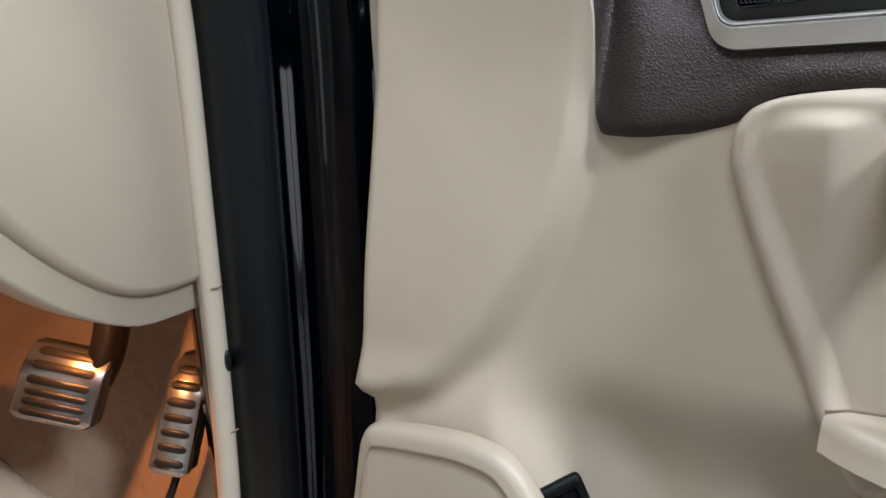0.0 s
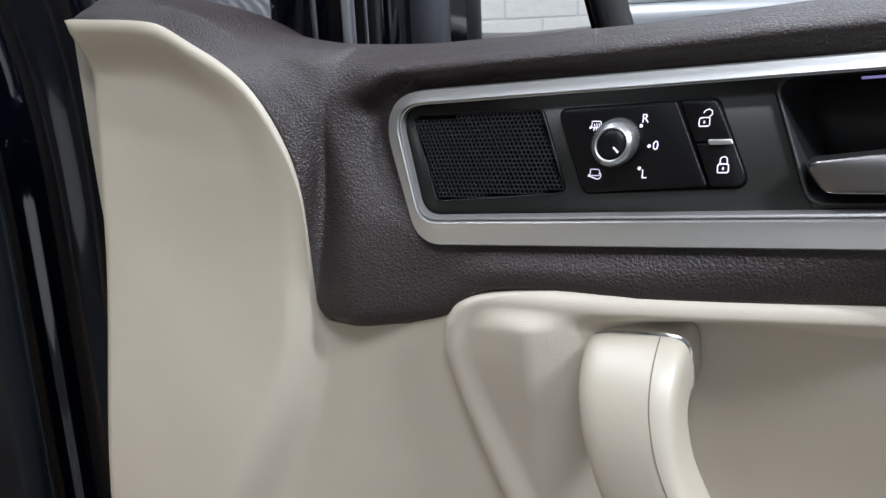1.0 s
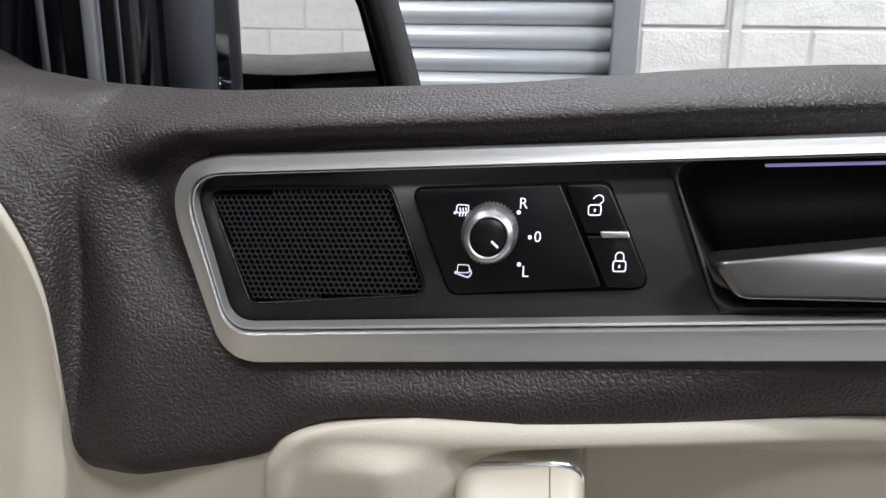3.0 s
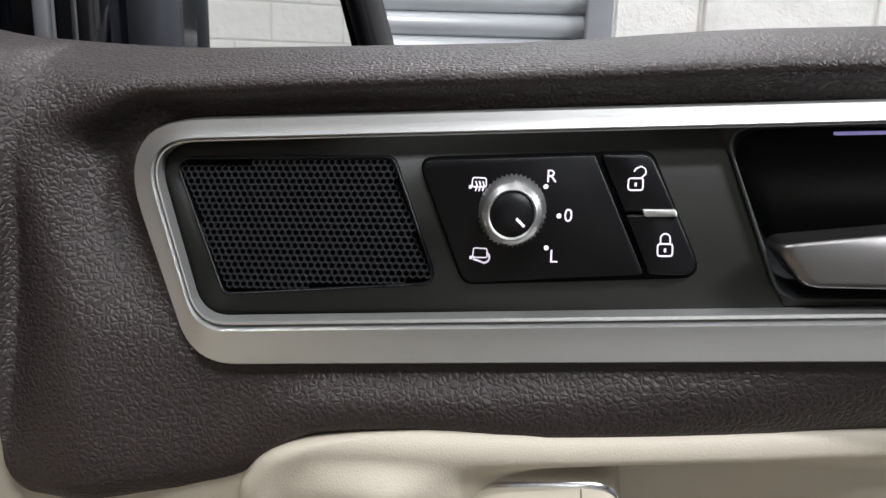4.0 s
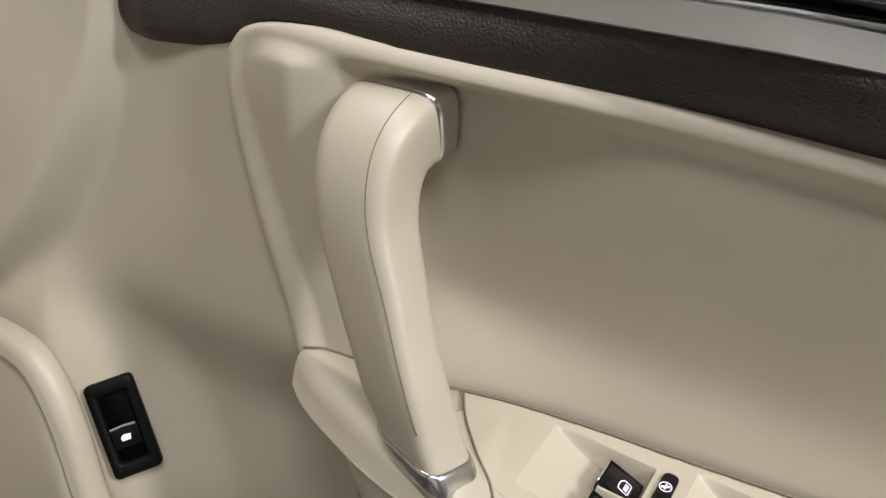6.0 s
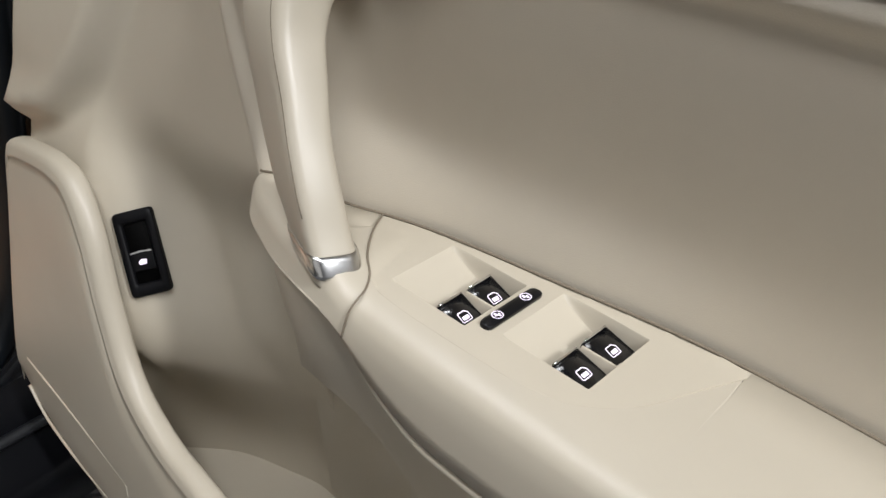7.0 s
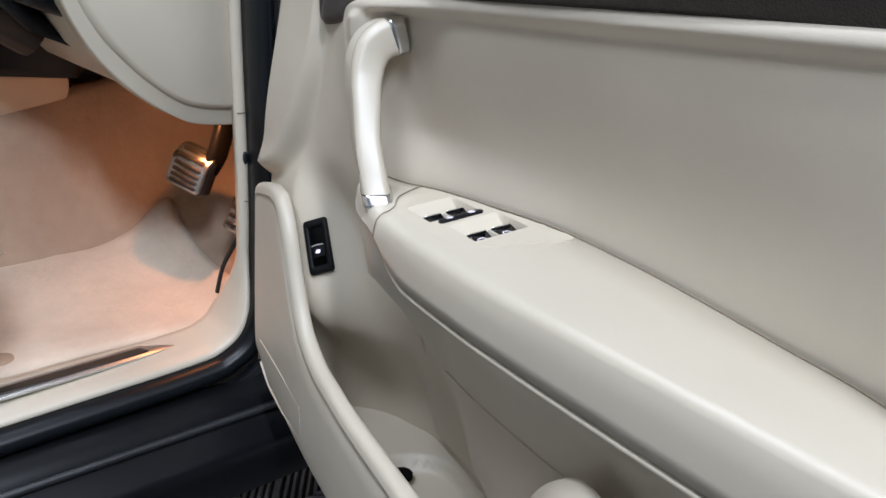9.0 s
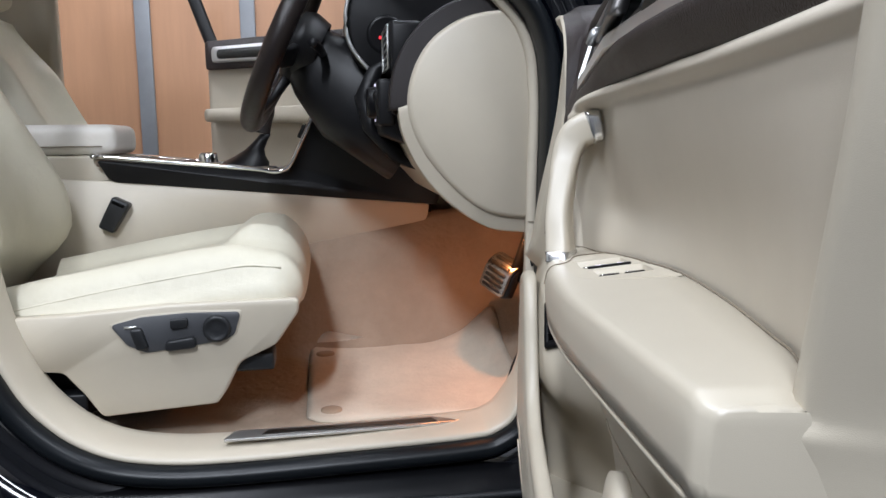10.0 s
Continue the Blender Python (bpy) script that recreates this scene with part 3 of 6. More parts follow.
part("control_panel", lean(slab(PANEL, at_depth(-0.006), 0.006)), M_olive, DOOR, "dark satin control panel")
part("control_panel", lean(slab(PANEL_END, at_depth(-0.006), 0.006)), M_olive, DOOR, "dark satin control panel")

# perforated speaker cover
G = [Vector(q) for q in ((0.0002, 1.0303), (0.0662, 1.0306), (0.0810, 0.9964), (0.0186, 0.9924))]


def inside(q, poly, inset):
    for k in range(len(poly)):
        a, b = poly[k], poly[(k + 1) % len(poly)]
        d = b - a
        if (d.x * (q.y - a.y) - d.y * (q.x - a.x)) / d.length > -inset:
            return False
    return True


def grille():
    bm = bmesh.new()
    pitch = 0.0021
    r_in = pitch * 0.40
    for i in range(-3, 44):
        for j in range(-1, 26):
            c = Vector((0.0 + (i + 0.5 * (j % 2)) * pitch, 0.9895 + j * pitch * 0.866))
            if not inside(c, G, 0.0009):
                continue
            ro = pitch * 0.5774
            out_ = [c + Vector((math.cos(a), math.sin(a))) * ro for a in [radians(30 + 60 * k) for k in range(6)]]
            in_ = [c + Vector((math.cos(a), math.sin(a))) * r_in for a in [radians(30 + 60 * k) for k in range(6)]]
            vo = [bm.verts.new(ctl(q.x, q.y, 0.0016)) for q in out_]
            vi = [bm.verts.new(ctl(q.x, q.y, 0.0015)) for q in in_]
            vb = [bm.verts.new(ctl(q.x, q.y, 0.0003)) for q in in_]
            for k in range(6):
                n = (k + 1) % 6
                bm.faces.new((vo[k], vo[n], vi[n], vi[k]))
                bm.faces.new((vi[k], vi[n], vb[n], vb[k]))
    return bm


spk = part("speaker_cover", lean(slab(rounded(G, 0.0035), at_depth(-0.001), 0.0013)), M_void, DOOR, "black perforated speaker cover")
part("mesh", lean(grille()), M_mesh, spk, smooth=False)
GO, GI = rounded([(-0.0010, 1.0311), (0.0669, 1.0314), (0.0821, 0.9956), (0.0180, 0.9915)], 0.004), rounded(G, 0.003)
part("edge", lean(ring_band(GO, GI, [(0, 0), (0.0, 0.0012), (0.4, 0.0022), (1.0, 0.0018), (1.0, 0.0)], ctl)), M_gloss, spk)

# mirror switch
MS = rounded([(0.0743, 1.0302), (0.1242, 1.0315), (0.1389, 0.9996), (0.0893, 0.9966)], [0.0030, 0.0008, 0.0008, 0.0045])
BEZEL_GAP = rounded([(0.0735, 1.0309), (0.1403, 1.0325), (0.1554, 0.9986), (0.0888, 0.9957)], [0.0035, 0.0045, 0.0045, 0.005])
# raised black plate drawn for the shaded gap round the switches
gap = part("gap_shade_plate", lean(slab(BEZEL_GAP, at_depth(0.0002), 0.0005)), M_void, DOOR, "black plate painted as the shaded gap round the switches")
mirror_switch = part("mirror_switch", lean(slab(MS, at_depth(0.0003), 0.0020, 0.0005)), M_gloss, DOOR, "black mirror adjuster with a silver knob")
KX, KZ = 0.1018, 1.0172


def lathe(profile, centre, sides=48, ribs=None):
    """profile: (radius, height) pairs; ribs: (first row, last row, depth)."""
    rows = []
    for k, (r, w) in enumerate(profile):
        row = []
        for j in range(sides):
            a = 2 * math.pi * j / sides
            rr = r - (ribs[2] if ribs and ribs[0] <= k <= ribs[1] and j % 2 else 0)
            row.append(centre(rr * math.cos(a), rr * math.sin(a), w))
        rows.append(row)
    bm = sheet(rows, close_u=True)
    bm.verts.ensure_lookup_table()
    bm.faces.new([bm.verts[(len(rows) - 1) * sides + j] for j in range(sides)])
    return bm


def knob_at(dx, dz, w):
    return ctl(KX + dx, KZ + dz, w)


knob = part("knob", lean(lathe([(0.0078, 0.002), (0.0094, 0.0025), (0.0094, 0.0092), (0.0086, 0.0108), (0.0078, 0.0117), (0.0071, 0.0121), (0.0067, 0.0131), (0.0063, 0.0131), (0.0060, 0.0122)], knob_at, 84, (1, 3, 0.0007))), M_knob, mirror_switch, "ribbed silver knob")
part("knob_cap", lean(lathe([(0.0061, 0.0121), (0.0055, 0.0128), (0.0020, 0.0129)], knob_at, 40)), M_gloss, knob, "black knob cap")

LK1 = rounded([(0.1260, 1.0316), (0.1396, 1.0318), (0.1469, 1.0162), (0.1331, 1.0160)], [0.0008, 0.004, 0.0005, 0.0005])
LK2 = rounded([(0.1334, 1.0154), (0.1472, 1.0156), (0.1545, 0.9994), (0.1404, 0.9996)], [0.0005, 0.0005, 0.004, 0.0008])
unlock_key = part("unlock_key", lean(slab(LK1, at_depth(0.0003), 0.0020, 0.0006)), M_gloss, DOOR, "black unlock key")
lock_key = part("lock_key", lean(slab(LK2, at_depth(0.0003), 0.0020, 0.0006)), M_gloss, DOOR, "black lock key")
part("divider", lean(slab(rounded([(0.1376, 1.0170), (0.1466, 1.0170), (0.1474, 1.0151), (0.1384, 1.0151)], 0.0005), at_depth(0.002), 0.0014, 0.0003)), M_alu, lock_key, "silver divider bar")


def stroke(points, width, place, closed=False):
    """A flat line of the given width laid on a face."""
    p = [Vector(q) for q in points]
    n = len(p)
    bm = bmesh.new()
    vs = []
    for k in range(n):
        a = p[(k - 1) % n] if closed else p[max(0, k - 1)]
        b = p[(k + 1) % n] if closed else p[min(n - 1, k + 1)]
        d = (b - a).normalized()
        s = Vector((-d.y, d.x)) * width / 2
        vs.append((bm.verts.new(place(*(p[k] + s))), bm.verts.new(place(*(p[k] - s)))))
    for k in range(n if closed else n - 1):
        m = (k + 1) % n
        bm.faces.new((vs[k][0], vs[m][0], vs[m][1], vs[k][1]))
    return bm


def merged(meshes):
    bm = bmesh.new()
    for b in meshes:
        tmp = bpy.data.meshes.new("tmp")
        b.to_mesh(tmp)
        b.free()
        bm.from_mesh(tmp)
        bpy.data.meshes.remove(tmp)
    return bm


def on_ctl(cx, cz, w):
    return lambda u, v: ctl(cx + u, cz + v, w)


def circle(r, n=16, cx=0.0, cy=0.0, a0=0.0, a1=360.0, whole=True):
    return [(cx + r * math.cos(radians(lerp(a0, a1, k / (n if whole else n - 1)))), cy + r * math.sin(radians(lerp(a0, a1, k / (n if whole else n - 1))))) for k in range(n)]


def disc(r, place, n=14):
    bm = bmesh.new()
    bm.faces.new([bm.verts.new(place(*q)) for q in circle(r, n)])
    return bm


TW = 0.0025
part("marker_line", lean(stroke([(0.0012, -0.0010), (0.0034, -0.0030)], 0.0007, on_ctl(KX, KZ, 0.0132))), M_white, knob, "white pointer line", smooth=False)
for dx, dz in ((0.1110, 1.0229), (0.1150, 1.0150), (0.1119, 1.0064)):
    part("dot", lean(disc(0.0007, on_ctl(dx, dz, TW))), M_white, mirror_switch, smooth=False)
# letters R, 0 and L as the switch carries them
GLYPHS = {"R": (0.1124, 1.0256), "0": (0.1176, 1.0150), "L": (0.1140, 1.0040)}


def glyph(text, cx, cz, size, w):
    cu = bpy.data.curves.new("glyph", "FONT")
    cu.body, cu.size, cu.align_x, cu.align_y, cu.resolution_u = text, size, "CENTER", "CENTER", 4
    tmp = bpy.data.objects.new("glyph", cu)
    scene.collection.objects.link(tmp)
    me = bpy.data.meshes.new_from_object(tmp.evaluated_get(bpy.context.evaluated_depsgraph_get()))
    bm = bmesh.new()
    bm.from_mesh(me)
    bpy.data.objects.remove(tmp)
    bpy.data.curves.remove(cu)
    bpy.data.meshes.remove(me)
    for v in bm.verts:
        v.co = ctl(cx + v.co.x, cz + v.co.y, w)
    return bm


for text, (cx, cz) in GLYPHS.items():
    part("letter", lean(glyph(text, cx, cz, 0.0050, TW)), M_white, mirror_switch, "white printed letter " + text, smooth=False)


def mirror_symbol(cx, cz, hot):
    q = on_ctl(cx, cz, TW)
    ms = [stroke(rounded([(-0.0018, 0.0016), (0.0020, 0.0014), (0.0022, -0.0010), (-0.0020, -0.0010)], 0.0006, 3), 0.00036, q, True)]
    if hot:
        ms += [stroke([(dx, -0.0022), (dx + 0.0004, -0.0006), (dx, 0.0006)], 0.0004, q) for dx in (-0.0009, 0.0001, 0.0011)]
        ms += [stroke([(-0.0020, -0.0010), (-0.0028, -0.0010)], 0.0009, q)]
    else:
        ms += [stroke(circle(0.0014, 10, 0.0014, -0.0010, -110, 70, False), 0.0005, q), stroke([(-0.0018, -0.0014), (0.0008, -0.0022)], 0.0005, q)]
        ms += [stroke([(-0.0020, -0.0010), (-0.0028, -0.0010)], 0.0009, q)]
    return merged(ms)


part("symbol", lean(mirror_symbol(0.0920, 1.0238, True)), M_white, mirror_switch, "heated mirror symbol", smooth=False)
part("symbol", lean(mirror_symbol(0.0933, 1.0046, False)), M_white, mirror_switch, "folding mirror symbol", smooth=False)


def padlock(cx, cz, shut):
    q = on_ctl(cx, cz, 0.0025)
    ms = [stroke(rounded([(-0.0020, 0.0004), (0.0020, 0.0004), (0.0020, -0.0028), (-0.0020, -0.0028)], 0.0008, 3), 0.00044, q, True), stroke([(0, -0.0008), (0, -0.0018)], 0.0006, q)]
    if shut:
        ms.append(stroke([(-0.0013, 0.0004), (-0.0013, 0.0016)] + circle(0.0013, 9, 0, 0.0018, 180, 0, False) + [(0.0013, 0.0004)], 0.0004, q))
    else:
        ms.append(stroke([(0.0014, 0.0004), (0.0027, 0.0016), (0.0026, 0.0028), (0.0014, 0.0036), (0.0, 0.0030), (-0.0006, 0.0022)], 0.0004, q))
    return merged(ms)


part("symbol", lean(padlock(0.1357, 1.0248, False)), M_white, unlock_key, "white open padlock symbol", smooth=False)
part("symbol", lean(padlock(0.1443, 1.0074, True)), M_white, lock_key, "white closed padlock symbol", smooth=False)

# release lever in its recess
RC = [(0.1572, 1.0405), (0.345, 1.0440), (0.355, 0.9960), (0.1762, 0.9915)]
RCF = rounded(RC, 0.001, 8)
REC = rounded([(0.1586, 1.0388), (0.344, 1.0428), (0.354, 0.9972), (0.1748, 0.9932)], [0.006, 0.01, 0.006, 0.007], 8)
REI = rounded([(0.166, 1.0350), (0.338, 1.0390), (0.345, 1.0005), (0.1835, 0.9975)], [0.011, 0.012, 0.008, 0.011], 8)
part("recess_flange", lean(ring_band(RCF, REC, [(0, -0.003), (0.0, 0.0), (0.8, 0.0), (1.0, 0.0004)], ctl)), M_olive, DOOR, "dark satin flange round the lever hollow")
cup = part("lever_recess", lean(ring_band(REC, REI, [(0, -0.001), (0.0, 0.0009), (0.06, 0.0012), (0.13, 0.0008), (0.18, -0.003), (0.5, -0.018), (1.0, -0.030)], ctl)), M_hollow, DOOR, "black hollow behind the release lever")
part("recess_floor", lean(slab(REI, at_depth(-0.0315), 0.002)), M_hollow, cup)
part("light_strip", lean(slab(rounded([(0.1885, 1.0372), (0.2330, 1.0382), (0.2330, 1.0373), (0.1885, 1.0363)], 0.0003), at_depth(0.0002), 0.0010)), glow("violet_light_strip", (0.5, 0.45, 1.0), 0.22), cup, "thin violet light strip")
LV = rounded([(0.1715, 1.0085), (0.2330, 1.0155), (0.2450, 1.0180), (0.2535, 1.0315), (0.262, 1.0420), (0.300, 1.0428), (0.305, 1.0005), (0.1800, 0.9975)], [0.003, 0.03, 0.012, 0.012, 0.008, 0.01, 0.006, 0.006], 6)


def lever_place(x, z, w):
    return ctl(x, z, -0.006 + w + 0.006 * sstep(0.17, 0.30, x))


lever = part("release_lever", lean(slab(LV, lever_place, 0.013, 0.0035)), M_steel, DOOR, "satin silver door release lever")

# ---- door: tailgate switch ----
TC, TR_, TD = Vector((-0.0425, -0.0400, 0.6885)), Vector((0.017, 0.021, 0.010)).normalized(), Vector((0.030, -0.002, -0.052)).normalized()
TN = TR_.cross(TD)
if TN.y > 0:
    TN = -TN


def tg(u, v, w):
    return TC + TR_ * u - TD * v + TN * w


TO, TI = rounded([(-0.0148, 0.031), (0.0148, 0.031), (0.0148, -0.031), (-0.0148, -0.031)], 0.004), rounded([(-0.0085, 0.022), (0.0085, 0.022), (0.0085, -0.0215), (-0.0085, -0.0215)], 0.002)
tail = part("tailgate_switch", ring_band(TO, TI, [(0, -0.004), (0, 0.002), (0.12, 0.0038), (0.8, 0.0038), (1.0, 0.002), (1.0, -0.003)], tg), M_black, DOOR, "black tailgate switch with a lit symbol")
# near-black plate in place of the shaded well round the rocker
part("rocker", slab(rounded([(-0.0088, 0.0225), (0.0088, 0.0225), (0.0088, -0.0222), (-0.0088, -0.0222)], 0.001), lambda u, v, w: tg(u, v, -0.002 + w), 0.003), M_void, tail)
part("rocker", slab(rounded([(-0.0083, 0.0005), (0.0083, 0.0005), (0.0083, -0.0125), (-0.0083, -0.0125)], 0.0008), lambda u, v, w: tg(u, v, -0.003 + w * (1 - 0.5 * (v + 0.0125) / 0.013 * 0)), 0.0065, 0.0006), M_gloss, tail, "black rocker")
part("ridge", stroke([(-0.0078, 0.0008), (0.0, 0.0014), (0.0078, 0.0008)], 0.0012, lambda u, v: tg(u, v, 0.0038)), M_alu, tail, "silver ridge", smooth=False)
part("symbol", merged([stroke([(-0.0026, -0.0075), (0.0022, -0.0075), (0.0028, -0.0052), (-0.0010, -0.0048), (-0.0026, -0.0062)], 0.0013, lambda u, v: tg(u, v, 0.0038), True), stroke([(-0.002, -0.0063), (0.002, -0.0063)], 0.002, lambda u, v: tg(u, v, 0.0038))]), M_white, tail, "lit car symbol", smooth=False)

# ---- door: window switches on the armrest ----
def top(x, y, w=0.0):
    return Vector((x, y, ARM_Z + 0.0006 + tilt(x, y) + w))


WELLS = [(0.208, 0.2355, 0.2530, -0.0410, -0.0030), (0.2695, 0.2945, 0.3125, -0.0345, 0.0050)]


def plate_w(x, y):
    w = -0.0002 + 0.0004 * sstep(0.325, 0.345, x)
    for x0, xk, x1, y0, y1 in WELLS:
        side = sstep(y0 - 0.0012, y0 + 0.0006, y) * sstep(y1 + 0.0022, y1 - 0.0006, y)
        mid = (y0 + y1) / 2
        run = max(0.0, min(1.0, (x - x0) / (xk - x0))) ** 0.9 * sstep(x1 + 0.0014, x1, x)
        wall = 1.0 if x < xk + 0.001 else 1 - 0.85 * sstep(0.0018, 0.0008, abs(y - mid))
        w -= 0.0125 * side * run * wall
    return w


def switch_plate():
    rows = []
    marks_x, marks_y = span(0.1605, 0.3530, 90), span(-0.054, 0.022, 30)
    for x0, xk, x1, y0, y1 in WELLS:
        marks_x += span(x0 - 0.001, x0 + 0.003, 5) + span(xk - 0.001, xk + 0.002, 5) + span(x1 - 0.0004, x1 + 0.0018, 8)
        marks_y += span(y0 - 0.0014, y0 + 0.0008, 8) + span(y1 - 0.0008, y1 + 0.0024, 9) + span((y0 + y1) / 2 - 0.002, (y0 + y1) / 2 + 0.002, 9)
    for x in sorted(marks_x):
        f, b = plate_front(x) - 0.0014, seam(x) - 0.0008
        ys = [min(b, max(f, y)) for y in sorted(marks_y)]
        rows.append([top(x, f, -0.003)] + [top(x, y, plate_w(x, y) - (0.00005 if y <= f else 0.0005 if y >= b else 0)) for k, y in enumerate(ys)] + [top(x, b, -0.003)])
    return part("switch_plate", lean(sheet(rows)), M_cream, DOOR, "cream window switch plate")


plate = switch_plate()
plate.data.set_sharp_from_angle(angle=radians(28))
for x0, xk, x1, y0, y1 in WELLS:
    mid = (y0 + y1) / 2
    for a, b in ((y0 + 0.0012, mid - 0.0016), (mid + 0.0016, y1 - 0.0012)):
        def key_w(x, xk=xk, x1=x1):
            return -0.0026 - (0.0055 if x1 < 0.26 else 0.0040) * sstep(xk, x1, x)
        out_ = rounded([(xk - 0.0005, a), (xk - 0.0005, b), (x1 - 0.0006, b), (x1 - 0.0006, a)], 0.0010, 3)
        key = part("window_key", lean(slab(out_, lambda x, y, w, kw=key_w: top(x, y, -0.0190 + (w / 0.005) * (kw(x) + 0.0190)), 0.005, 0.0005)), M_key, plate, "black window key")
        part("chrome_edge", lean(tube([top(xk + 0.0002, q, key_w(xk) + 0.0004) for q in span(a + 0.0008, b - 0.0008, 5)], 0.0006, 6)), M_chrome, key)
        cx, cy = xk + 0.0105, (a + b) / 2

        def q(u, v, cx=cx, cy=cy, kw=key_w):
            return top(cx + u, cy + v, kw(cx + u) + 0.0005)
        part("symbol", lean(merged([stroke(rounded([(-0.0024, -0.0028), (-0.0024, 0.0011), (-0.0011, 0.0028), (0.0023, 0.0028), (0.0023, -0.0028)], 0.0007, 3), 0.0005, q, True), stroke([(0.0006, -0.0018), (0.0006, 0.0018)], 0.0018, q)])), M_white, key, "white window symbol", smooth=False)
LKB = rounded([(0.2578, -0.0380), (0.2578, -0.0015), (0.2645, -0.0015), (0.2645, -0.0380)], 0.0032, 5)
lock_bar = part("rear_lock_key", lean(slab(LKB, lambda x, y, w: top(x, y, w - 0.001), 0.0026, 0.0006)), M_gloss, plate, "black child lock key with two round symbols")
for cy in (-0.0290, -0.0105):
    def q2(u, v, cy=cy):
        return top(0.2608 + u, cy + v, 0.0020)
    part("symbol", lean(merged([stroke(circle(0.0025, 16), 0.0005, q2, True), stroke([(-0.0016, -0.0008), (0.0016, 0.0008)], 0.0011, q2), stroke([(0, -0.0016), (0, 0.0016)], 0.0007, q2)])), M_white, lock_bar, "round white symbol", smooth=False)
# joint between the handle mount and the armrest pad
GAP = [(0.1630, -0.0078), (0.1735, -0.0237), (0.1894, -0.0408), (0.200, -0.048), (0.2065, -0.056), (0.2095, -0.0625)]
part("joint_gap", lean(tube(smooth_path([(x, y, ARM_Z + 0.0011 + tilt(x, y)) for x, y in GAP] + [(0.2105, -0.0685, ARM_Z - 0.004), (0.2105, -0.0712, ARM_Z - 0.016)]), 0.00055, 6)), M_seam, DOOR, "dark joint in the armrest")
part("insert_joint", lean(tube([(x, lerp(insert_y(x, 0.80) - 0.0003, seam(x) + 0.0005, sstep(0.10, 0.14, x)), ARM_Z + 0.0004 + tilt(x, seam(x))) for x in span(0.082, 0.60, 60)], 0.0008, 6)), M_seam, DOOR, "dark joint behind the armrest")

# ---- door: map pocket ----
POCKET_TOP = smooth_path([(-0.229, 0.490, 0), (-0.2275, 0.545, 0), (-0.2150, 0.612, 0), (-0.1990, 0.680, 0), (-0.1930, 0.710, 0), (-0.1880, 0.728, 0), (-0.1760, 0.7400, 0), (-0.130, 0.7485, 0), (-0.098, 0.7510, 0), (-0.070, 0.7440, 0), (-0.046, 0.712, 0), (-0.027, 0.660, 0), (-0.001, 0.612, 0), (0.042, 0.588, 0), (0.09, 0.581, 0), (0.148, 0.576, 0), (0.25, 0.576, 0), (0.35, 0.578, 0), (0.62, 0.585, 0)], 6)
POCKET_LOW = smooth_path([(-0.227, 0.480, 0), (-0.223, 0.466, 0), (-0.217, 0.456, 0), (-0.208, 0.447, 0), (-0.198, 0.441, 0), (-0.186, 0.436, 0), (-0.170, 0.431, 0), (-0.150, 0.427, 0), (-0.130, 0.424, 0), (-0.108, 0.421, 0), (-0.084, 0.418, 0), (-0.058, 0.415, 0), (-0.025, 0.412, 0), (0.025, 0.410, 0), (0.075, 0.410, 0), (0.135, 0.410, 0), (0.24, 0.410, 0), (0.35, 0.410, 0), (0.62, 0.410, 0)], 6)
FACE_Y = -0.0785                 # outer face of the map pocket


def pocket_wall():
    rows = []
    n = len(POCKET_TOP)
    for k, (p, q) in enumerate(zip(POCKET_TOP, POCKET_LOW)):
        d = (POCKET_TOP[min(k + 1, n - 1)] - POCKET_TOP[max(k - 1, 0)]).normalized()
        inward = Vector((d.y, -d.x, 0))
        side = 1 - sstep(24, 38, k)
        gap = (p - q).length
        thick, back = lerp(0.017, 0.045, side), lerp(0.0, 0.02, side)
        row = []

        def at(n_, y, row=row, p=p, q=q, inward=inward, gap=gap):
            c = p + inward * n_ if n_ < 0.03 else p.lerp(q, min(1.0, n_ / gap))
            if 0.02 < gap and n_ > 0.012:
                c = (p + inward * 0.012).lerp(p.lerp(q, min(1.0, n_ / gap)), sstep(0.012, 0.05, n_))
            if gap <= 0.05:
                c = p.lerp(q, min(1.0, n_ / gap))
            row.append((c.x, y, c.y))
        # inner skin, over the rounded lip, down the outer face
        at(min(gap, 0.060), FACE_Y + thick + back)
        at(0.012, FACE_Y + thick + back)
        at(0.003, FACE_Y + thick)
        at(0.0006, FACE_Y + thick - 0.002)
        at(0.0, FACE_Y + thick - 0.005)
        at(0.0, FACE_Y + 0.0085)
        at(0.0008, FACE_Y + 0.0050)
        at(0.0030, FACE_Y + 0.0022)
        at(0.0065, FACE_Y + 0.0006)
        at(0.0110, FACE_Y)
        if gap > 0.06:
            at(0.0190, FACE_Y - 0.0005)
            at(0.0215, FACE_Y + 0.0004)
            at(0.0235, FACE_Y + 0.0013)
            for u in span(0.03, gap - 0.034, 9):
                at(u, FACE_Y + 0.0012 - 0.004 * math.sin(math.pi * min(1.0, u / gap)))
        else:
            for u in span(0.0115, max(0.0120, gap - 0.001), 12):
                at(min(u, gap), FACE_Y + 0.0002)
        for u, dy in ((0.026, 0.002), (0.016, 0.007), (0.008, 0.015), (0.003, 0.026), (0.0, 0.040)):
            at(max(0.0, gap - u * min(1.0, gap / 0.06)), FACE_Y + dy)
        rows.append(row)
    return part("map_pocket", lean(sheet(rows)), M_cream, DOOR, "cream moulded map pocket with a broad lip")


pocket = pocket_wall()


def on_face(path, out_=0.0):
    return [(q.x, FACE_Y - 0.0018 - out_ + 0.0022 * sstep(0.485, 0.450, q.y), q.y) for q in smooth_path([(x, z, 0) for x, z in path], 6)]


